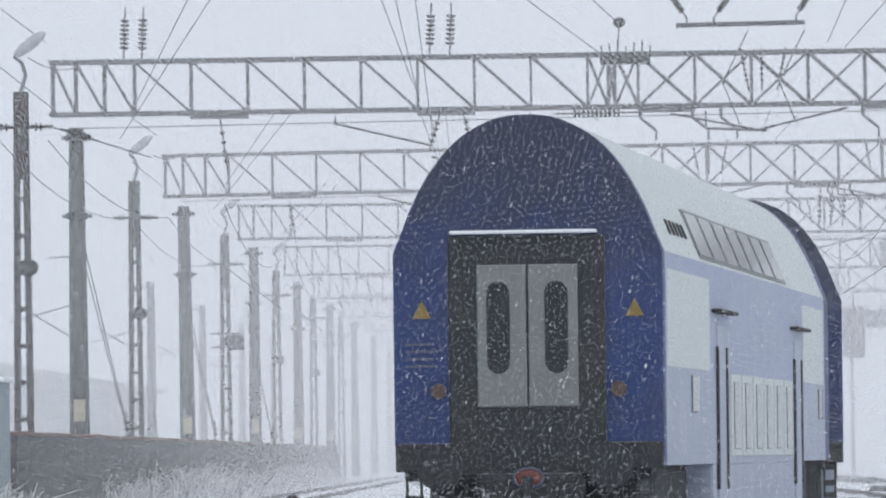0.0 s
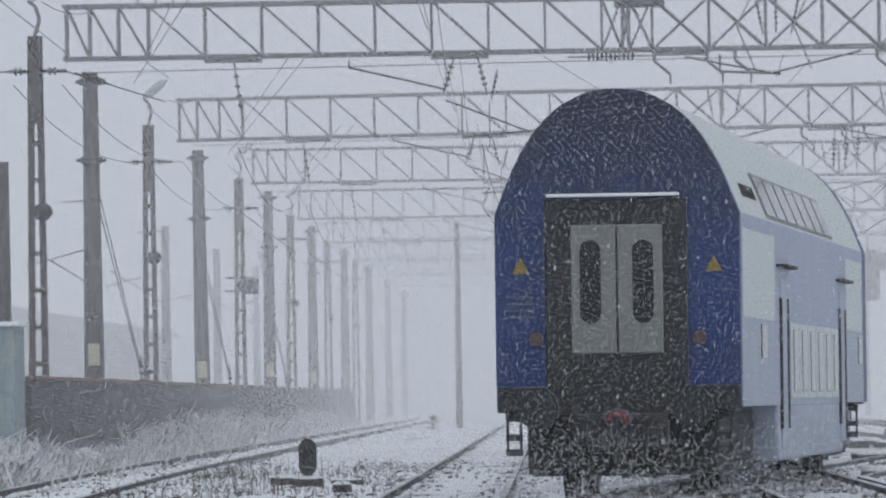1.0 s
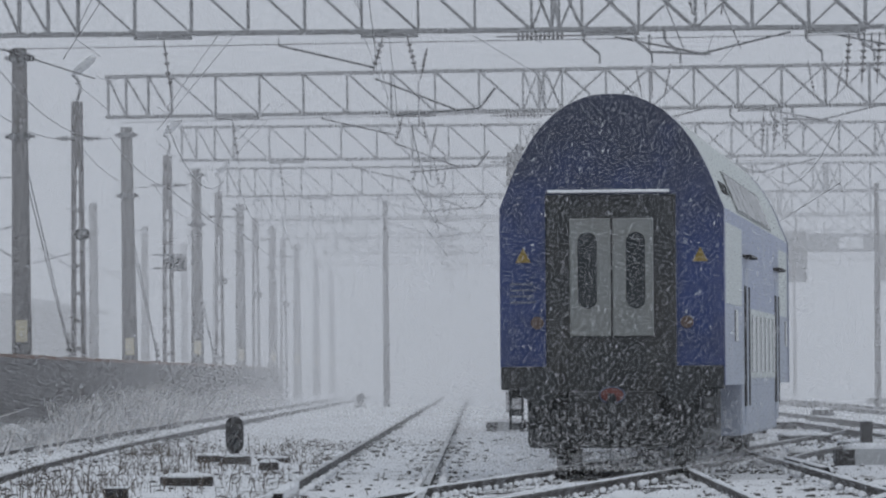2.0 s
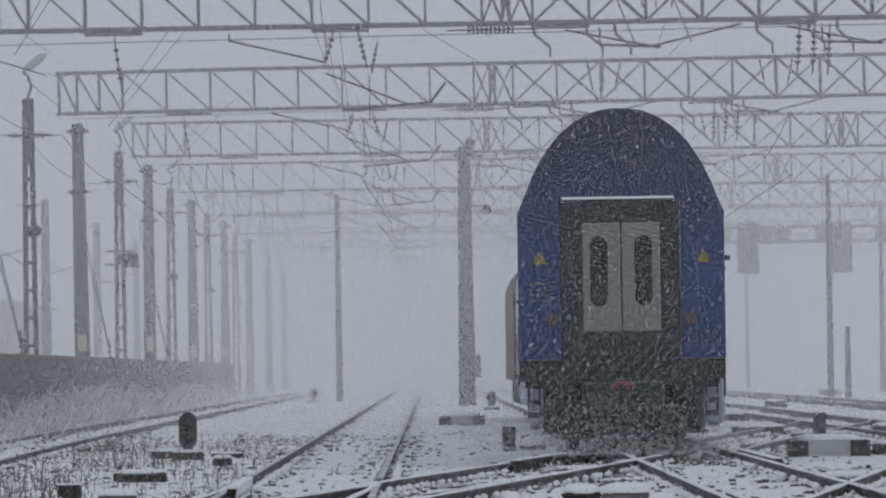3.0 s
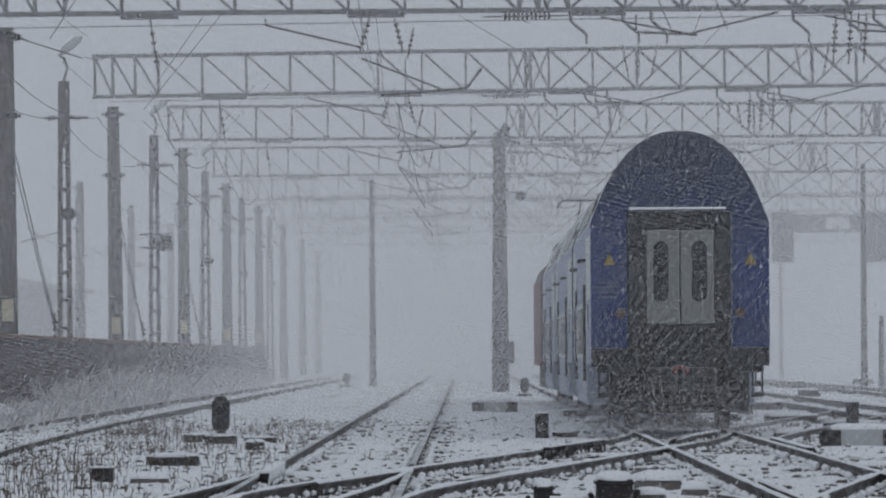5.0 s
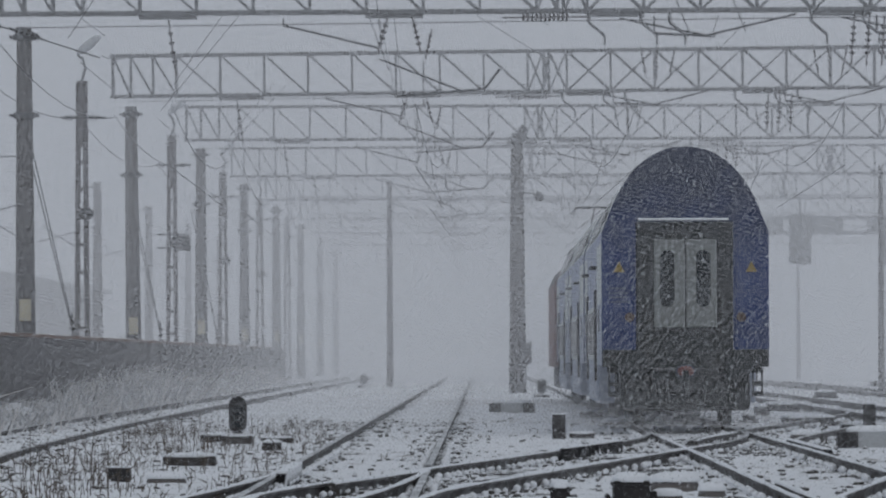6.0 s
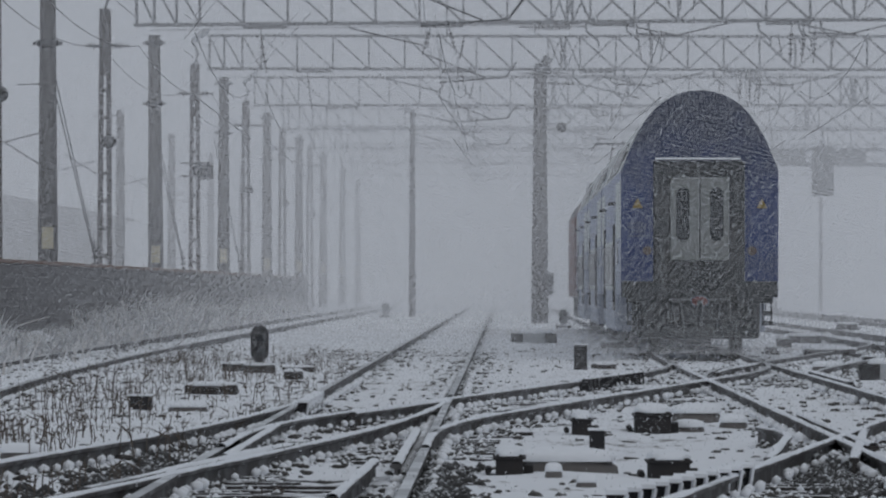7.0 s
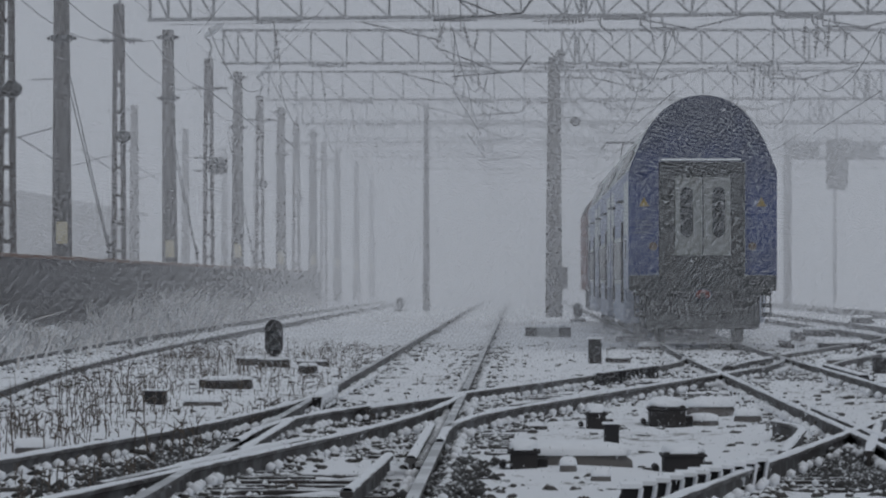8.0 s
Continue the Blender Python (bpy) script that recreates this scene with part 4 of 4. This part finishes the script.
def bogie(parent, s):
    b = new("bogie")
    b.parent = parent
    b.location = (0, s, 0)
    bm = B()
    for x in (-1.0, 1.0):
        box(bm, x - 0.09, x + 0.09, -1.7, 1.7, 0.45, 0.72, 0.03)
    box(bm, -1.0, 1.0, -0.25, 0.25, 0.4, 0.75, 0.03)
    for y in (-1.65, 1.65):
        box(bm, -1.05, 1.05, y - 0.06, y + 0.06, 0.42, 0.62, 0.02)
    part("bogie_frame", bm, "soot", b)
    sets = []
    for y in (-1.25, 1.25):
        bm = B()
        bar(bm, (-1.05, 0, 0), (1.05, 0, 0), 0.17, sides=10)
        for x in (-0.75, 0.75):
            bar(bm, (x - 0.065, 0, 0), (x + 0.065, 0, 0), 0.92, sides=24)
            bar(bm, (x * 0.91 - 0.015, 0, 0), (x * 0.91 + 0.015, 0, 0), 0.98, sides=24)
            for a in range(4):
                bar(bm, (x + 0.07, 0.2 * math.cos(a * 1.571), 0.2 * math.sin(a * 1.571)), (x + 0.08, 0.2 * math.cos(a * 1.571), 0.2 * math.sin(a * 1.571)), 0.09, sides=6)
        w = part("wheelset", bm, "soot", b)
        w.location = (0, y, 0.46)
        sets.append(w)
    return sets


WHEELSETS = []


def build_coach(last):
    car = empty("railway_coach", None, "double-deck blue and pale railway coach with a snowy roof", "railway coach", "coaches of the train")

    def paint(z, s):
        if s < 0.35 or s > LENGTH - 1.0:
            return 0
        return 1 if z < 2.0 else 2 if z < 3.2 else 3
    body = part("body", loft(PROFILE, [0, 0.3, 5, 12, 20, LENGTH - 0.9, LENGTH], paint), ["blue", "pale", "lavender", "white"], car)
    bm = B()
    box(bm, -1.385, 1.385, 6.5, 20.3, 0.36, 1.06, 0.04)
    part("low_floor_skirt", bm, "pale", car, "pale blue low-floor skirt")
    bm = B()
    ring = [(x * 1.002, z) for x, z in section([(1.39, 1.28)] + PROFILE[2:])]
    face = bm.faces.new([bm.verts.new((x, -0.012, z)) for x, z in ring])
    out = bmesh.ops.extrude_face_region(bm, geom=[face])
    bmesh.ops.translate(bm, verts=[v for v in out["geom"] if isinstance(v, bmesh.types.BMVert)], vec=(0, 0.05, 0))
    bmesh.ops.recalc_face_normals(bm, faces=bm.faces)
    part("end_wall", bm, "end_blue", car, "dark blue end wall, sooty towards the roof")
    # end wall: sooty panel, gutter, sliding doors with oval lights
    bm = B()
    box(bm, -0.82, 0.80, -0.05, 0.01, 0.95, 3.42, 0.02)
    gang = part("gangway_panel", bm, "soot", car, "sooty black gangway surround")
    bm = B()
    box(bm, -0.79, 0.72, -0.13, 0.0, 3.44, 3.475, 0.01)
    part("gutter", bm, "snow", car, "thin snow-lined gutter over the gangway")
    for s in (-1, 1):
        bm = B()
        box(bm, min(s * 0.012, s * 0.52), max(s * 0.012, s * 0.52), -0.085, -0.045, 1.66, 3.12, 0.012)
        leaf = part("door_leaf", bm, "door", car, "grey sliding gangway door leaf")
        bm = B()
        oval(bm, s * 0.30 - 0.12, s * 0.30 + 0.12, 2.0, 2.95, -0.083, 0.012)
        part("door_window", bm, "glass", leaf, "dark oval window")
        bm = B()
        bm.faces.new([bm.verts.new(p) for p in ((s * 1.1 - 0.095, -0.03, 2.58), (s * 1.1 + 0.095, -0.03, 2.58), (s * 1.1, -0.03, 2.76))])
        out = bmesh.ops.extrude_face_region(bm, geom=list(bm.faces))
        bmesh.ops.translate(bm, verts=[v for v in out["geom"] if isinstance(v, bmesh.types.BMVert)], vec=(0, 0.03, 0))
        bmesh.ops.recalc_face_normals(bm, faces=bm.faces)
        part("warning_sign", bm, "yellow", car, "yellow warning triangle")
        bm = B()
        bar(bm, (s * 0.93, 0.0, 1.83), (s * 0.93, -0.06, 1.83), 0.16, sides=16)
        part("tail_lamp", bm, "tail", car, "dull amber tail lamp")
        bm = B()
        bar(bm, (s * 0.875, 0.2, 1.05), (s * 0.875, -0.5, 1.05), 0.2, sides=14)
        bar(bm, (s * 0.875, -0.5, 1.05), (s * 0.875, -0.56, 1.05), 0.48, sides=20)
        part("buffer", bm, "soot", car)
        bm = B()
        bar(bm, (s * 1.27, -0.02, 0.55), (s * 1.27, -0.02, 1.05), 0.035, sides=6)
        bar(bm, (s * 1.12, -0.02, 0.55), (s * 1.12, -0.02, 1.05), 0.035, sides=6)
        for z in (0.55, 0.72):
            bar(bm, (s * 1.10, -0.02, z), (s * 1.29, -0.02, z), 0.04, 0.08)
        part("shunter_step", bm, "soot", car)
    bm = B()
    ball(bm, (0.0, -0.14, 0.93), 0.15, 1.0, 0.15, 0.62, 18, 10)
    emblem = part("emblem", bm, "red", car, "faded red and white oval emblem")
    bm = B()
    for k in range(24):
        a, b = 6.2832 * k / 24, 6.2832 * (k + 1) / 24
        bar(bm, (0.155 * math.cos(a), -0.15, 0.93 + 0.1 * math.sin(a)), (0.155 * math.cos(b), -0.15, 0.93 + 0.1 * math.sin(b)), 0.02)
    part("emblem_rim", bm, "faint", emblem, "pale worn rim")
    for k in range(4):
        bm = B()
        box(bm, -1.27, -0.98 + 0.04 * (k % 2), -0.02, 0.0, 2.30 - 0.075 * k, 2.325 - 0.075 * k)
        part("stencil_line", bm, "faint", car, "faded line of small lettering")
    bm = B()
    box(bm, -1.3, 1.3, 0.02, 0.5, 0.9, 1.06, 0.03)
    box(bm, -0.55, 0.55, -0.12, 0.3, 0.55, 0.98, 0.05)
    part("headstock", bm, "soot", car)
    bm = B()
    box(bm, -1.385, 1.385, -0.035, 0.3, 1.0, 1.29, 0.02)
    part("end_sill", bm, "soot", car, "sooty lower end sill")
    bm = B()
    bar(bm, (0, 0, 0.9), (0, -0.35, 0.85), 0.12, sides=8)
    bar(bm, (0, -0.35, 0.95), (0, -0.35, 0.45), 0.09, sides=8)
    part("screw_coupling", bm, "soot", car)
    for x in (-0.35, 0.35, -0.5):
        bm = B()
        bar(bm, (x, -0.1, 0.85), (x * 0.8, -0.2, 0.4), 0.06, sides=8)
        part("brake_hose", bm, "soot", car)
    # side walls
    for s in (-1, 1):
        def side_box(y0, y1, z0, z1, t=0.02, bevel=0.01):
            bm = B()
            return box(bm, min(s * (HALF - 0.01), s * (HALF + t)), max(s * (HALF - 0.01), s * (HALF + t)), y0, y1, z0, z1, bevel)
        for y0, y1 in ((0.5, 6.0), (21.5, 25.6)):
            part("end_panel", side_box(y0, y1, 2.06, 3.08, 0.006), "white", car, "off-white side panel")
            # small dark window below the end panel
            part("small_window", side_box(y0 + 3.0, y0 + 3.9, 1.6, 2.0, 0.015), "glass", car)
        for y0 in (6.9, 19.6):
            part("side_door", side_box(y0 + 0.12, y0 + 1.28, 0.5, 2.6, 0.012), "pale", car)
            for e in (y0, y0 + 1.3):
                part("door_edge", side_box(e, e + 0.14, 0.75, 2.35, 0.03), "iron", car)
            part("door_gutter", side_box(y0 - 0.5, y0 + 1.9, 2.72, 2.76, 0.12), "iron", car)
        y0 = 8.9
        for k in range(6):
            fr = part("lower_window", side_box(y0, y0 + 1.5, 1.12, 2.06, 0.02), "white", car, "white-framed lower-deck window")
            part("pane", side_box(y0 + 0.35, y0 + 1.2, 1.2, 1.98, 0.03), "glass", fr)
            y0 += 1.75
        a, b = Vector((1.382 * s, 0, 3.275)), Vector((1.15 * s, 0, 3.84))
        up = (b - a)
        out = Vector((up.z * s, 0, -up.x * s)).normalized()
        def slope_box(y0, y1, u0, u1, t):
            bm = B()
            pts = [a + up * u + Vector((0, y, 0)) + out * d for d in (-0.02, t) for u in (u0, u1) for y in (y0, y1)]
            v = [bm.verts.new(p) for p in pts]
            for q in ((0, 1, 3, 2), (4, 6, 7, 5), (0, 4, 5, 1), (2, 3, 7, 6), (0, 2, 6, 4), (1, 5, 7, 3)):
                bm.faces.new([v[i] for i in q])
            bmesh.ops.recalc_face_normals(bm, faces=bm.faces)
            return bm
        y0 = 5.0
        for k in range(7):
            fr = part("upper_window", slope_box(y0, y0 + 1.85, 0.02, 0.98, 0.012), "door", car, "grey-framed upper-deck window")
            part("pane", slope_box(y0 + 0.12, y0 + 1.73, 0.08, 0.92, 0.02), "glass", fr)
            y0 += 1.95
        for k in range(5):
            part("vent", slope_box(2.0 + k * 0.5, 2.17 + k * 0.5, 0.35, 0.62, 0.015), "iron", car)
    # solid dark box that fills the gaps round each bogie
    for y0, y1 in ((0.35, 6.45), (20.35, LENGTH - 0.3)):
        bm = B()
        box(bm, -1.09, 1.09, y0, y1, 0.27, 1.05, 0.10)
        part("underframe", bm, "soot", car, "dark underframe box filling the space round the bogie")
    for s in (3.4, LENGTH - 3.4):
        WHEELSETS.extend(bogie(car, s))
    return car


def build_loco():
    car = empty("electric_locomotive", None, "dull red electric locomotive with a raised pantograph", "locomotive")
    prof = [(1.45, 0.9), (1.45, 2.0), (1.45, 3.2), (1.3, 3.55), (1.0, 3.8), (0.0, 3.95)]
    part("body", loft(prof, [0, 0.2, 6, 12, 18.8, 19], lambda z, s: 0 if z < 3.2 else 1), ["loco", "dark_steel"], car)
    bm = B()
    box(bm, -1.3, 1.3, 1.5, 17.5, 0.3, 0.95, 0.04)
    part("underframe", bm, "soot", car)
    bm = B()
    box(bm, -0.75, 0.75, -0.04, 0.02, 2.2, 3.1, 0.03)
    part("windscreen", bm, "glass", car)
    for y0, up in ((3.5, True), (14.5, False)):
        bm = B()
        z = 3.95
        top = 5.35 if up else 4.35
        for x in (-0.5, 0.5):
            bar(bm, (x, y0, z), (x * 0.8, y0 + 1.0, (z + top) / 2), 0.05, sides=6)
            bar(bm, (x * 0.8, y0 + 1.0, (z + top) / 2), (x * 0.6, y0, top), 0.04, sides=6)
        bar(bm, (-0.8, y0, top), (0.8, y0, top), 0.06, sides=6)
        bar(bm, (-0.8, y0, top), (-0.95, y0, top - 0.2), 0.05, sides=6)
        bar(bm, (0.8, y0, top), (0.95, y0, top - 0.2), 0.05, sides=6)
        box(bm, -0.8, 0.8, y0 - 0.5, y0 + 1.2, 3.9, 4.02)
        part("pantograph", bm, "dark_steel", car)
    for s in (4.0, 15.0):
        WHEELSETS.extend(bogie(car, s))
    return car


coaches = [build_coach(k == 0) for k in range(3)]
loco = build_loco()


# ---- falling snow ----
def snowfall(name, count, y0, y1, power, width, length, top, label, seed):
    """Separate flakes spread through the air over the yard between y0 and y1."""
    rng = np.random.default_rng(seed)
    u = rng.random(count)
    y = (y0 ** power + u * (y1 ** power - y0 ** power)) ** (1 / power)
    ax = rng.uniform(-0.078, 0.078, count)
    x = y * ax
    low = -0.045 * y
    z = EYE + low + rng.random(count) * (0.062 * y + top - low)
    size = rng.uniform(0.6, 1.5, count)
    if width < 0:
        w = -width * y * size
        h = w * length
    else:
        w = width * size
        h = w * length
    turn = rng.uniform(0, math.pi, count)
    lean = rng.normal(0.12, 0.12, count)
    c, s = np.cos(turn), np.sin(turn)
    centre = np.stack([x, y, z], 1)
    axis = np.stack([np.sin(lean), np.zeros(count), np.cos(lean)], 1)
    keep = centre[:, 2] > 0.02
    return centre[keep], axis[keep], w[keep], h[keep], c[keep], s[keep]


def flakes_object(name, data, label, solid, mat="flake"):
    centre, axis, w, h, c, s = data
    n = len(centre)
    if solid:
        r = (w / 2)[:, None]
        a = np.stack([c, s, 0 * c], 1) * r
        b = np.stack([-s, c, 0 * c], 1) * r
        up = axis * (h / 2)[:, None]
        v = np.stack([centre + a, centre + b, centre - a, centre - b, centre + up, centre - up], 1).reshape(-1, 3)
        f = np.array([(0, 1, 4), (1, 2, 4), (2, 3, 4), (3, 0, 4), (1, 0, 5), (2, 1, 5), (3, 2, 5), (0, 3, 5)])
        k = 6
    else:
        tilt = np.stack([c, 0.3 * s, s], 1)
        side = np.stack([-s, 0.3 * c, c], 1)
        a, b = tilt * (h / 2)[:, None], side * (w / 2)[:, None]
        v = np.stack([centre + a, centre - a * 0.6 + b, centre - a * 0.6 - b], 1).reshape(-1, 3)
        f = np.array([(0, 1, 2)])
        k = 3
    faces = (np.arange(n)[:, None, None] * k + f[None]).reshape(-1, 3)
    me = bpy.data.meshes.new(name)
    me.vertices.add(len(v))
    me.vertices.foreach_set("co", v.ravel())
    me.loops.add(faces.size)
    me.loops.foreach_set("vertex_index", faces.ravel().astype(np.int32))
    me.polygons.add(len(faces))
    me.polygons.foreach_set("loop_start", np.arange(0, faces.size, 3, dtype=np.int32))
    me.update(calc_edges=True)
    me.materials.append(M[mat])
    return tagged(new(name, me), label, "snow", kind="stuff")


def haze(count, near, far, px, seed, free=0.42):
    """See-through triangles standing in for snow haze: spread evenly, more and larger with the distance."""
    i = np.arange(count, dtype=float)
    u, v = (0.5 + i * 0.7548776662466927) % 1, (0.5 + i * 0.5698402909980532) % 1
    rng = np.random.default_rng(seed)
    loose = free / np.sqrt(i + 20000)
    u, v = (u + rng.normal(0, 1, count) * loose) % 1, (v + rng.normal(0, 1, count) * loose) % 1
    ys = np.linspace(near, far, 800)
    dens = np.interp(ys, [55, 110, 160, 300, 520], [0.0006, 0.0018, 0.0028, 0.0060, 0.0068])
    cum = np.concatenate([[0], np.cumsum((dens[1:] + dens[:-1]) / 2)])
    y = np.interp((i + 0.5) / count, cum / cum[-1], ys)
    x = y * (-0.0775 + 0.1445 * u)
    low = np.maximum(-0.03 * y, -1.2)
    z = EYE + low + v * (0.0625 * y + 2.5 - low)
    # width grows with the distance, so each covers px pixels of the view
    w = y / 13260 * px
    turn = rng.uniform(0, 6.28, count)
    return np.stack([x, y, z], 1), np.zeros((count, 3)), w, w, np.cos(turn), np.sin(turn)


near_snow = flakes_object("falling_snow", snowfall("falling_snow", 46000, 26, 76, 2.5, 0.0075, 2.1, 9, "", 3), "white snowflakes falling through the air", True)
mid_snow = flakes_object("falling_snow", snowfall("falling_snow", 80000, 70, 140, 2.0, 0.015, 1.6, 9, "", 4), "white snowflakes falling through the air", False)
fine_haze = flakes_object("snow_haze", haze(680000, 58, 145, 2.5, 7, 0.25), "see-through triangles standing in for snow haze in the nearer air", False, "flake_fine")
thin_haze = flakes_object("snow_haze", haze(400000, 145, 220, 4.7, 6, 0.3), "see-through triangles standing in for snow haze over the yard", False, "flake_thin")
far_haze = flakes_object("snow_haze", haze(980000, 220, 520, 4.9, 5, 0.25), "see-through triangles standing in for dense far snow haze", False, "flake_far")


def wheel_drift():
    """Snow whirled up round the last bogie, in the coach's own space."""
    rng = np.random.default_rng(31)
    n = 10000
    x = rng.normal(0, 1.0, n)
    y = rng.uniform(-2.5, 9, n)
    z = 0.02 + 0.9 * rng.random(n) ** 1.8 * np.exp(-np.abs(y) / 9)
    w = rng.uniform(0.014, 0.034, n)
    a = rng.uniform(0, 6.28, n)
    return np.stack([x, y, z], 1), np.zeros((n, 3)), w, w * 1.4, np.cos(a), np.sin(a)


drift_snow = flakes_object("whirled_snow", wheel_drift(), "powder snow whirled up behind the last wheels", False, "flake_fine")



# ---- what moves ----
SPEED = 7.95


def rear(t):
    return 77.0 + SPEED * t


def car_pose(y, wheel_a, wheel_b):
    ya, yb = y + wheel_a, y + wheel_b
    a, b = Vector((train_line(ya), ya, 0)), Vector((train_line(yb), yb, 0))
    d = (b - a).normalized()
    turn = math.degrees(math.atan2(-d.x, d.y))
    at = a - d * wheel_a
    return pose(at.x, at.y, 0, 0, 0, turn)


def motions():
    steps = [i * 0.25 for i in range(33)]
    for k, car in enumerate(coaches):
        walk(car, [(t, car_pose(rear(t) + 27.2 * k, 3.4, LENGTH - 3.4)) for t in steps])
    walk(drift_snow, [(t, car_pose(rear(t), 3.4, LENGTH - 3.4)) for t in steps])
    walk(loco, [(t, car_pose(rear(t) + 27.2 * 3, 4.0, 15.0)) for t in steps])
    for w in WHEELSETS:
        x, y, z = w.location
        walk(w, [(i / 15, pose(x, y, z, -math.degrees(SPEED * i / 15 / 0.46), 0, 0)) for i in range(121)])
    walk(near_snow, [(0, pose(0, 0, 0)), (4, pose(0.5, 0, -3.6)), (8, pose(1.0, 0, -7.2))])
    walk(mid_snow, [(0, pose(0, 0, 0)), (4, pose(0.5, 0, -3.4)), (8, pose(1.0, 0, -6.8))])
    walk(fine_haze, [(0, pose(0, 0, 0)), (4, pose(0.2, 0, -1.1)), (8, pose(0.4, 0, -2.2))])
    walk(thin_haze, [(0, pose(0, 0, 0)), (4, pose(0.2, 0, -1.1)), (8, pose(0.4, 0, -2.2))])
    walk(far_haze, [(0, pose(0, 0, 0)), (4, pose(0.3, 0, -1.1)), (8, pose(0.6, 0, -2.2))])


motions()
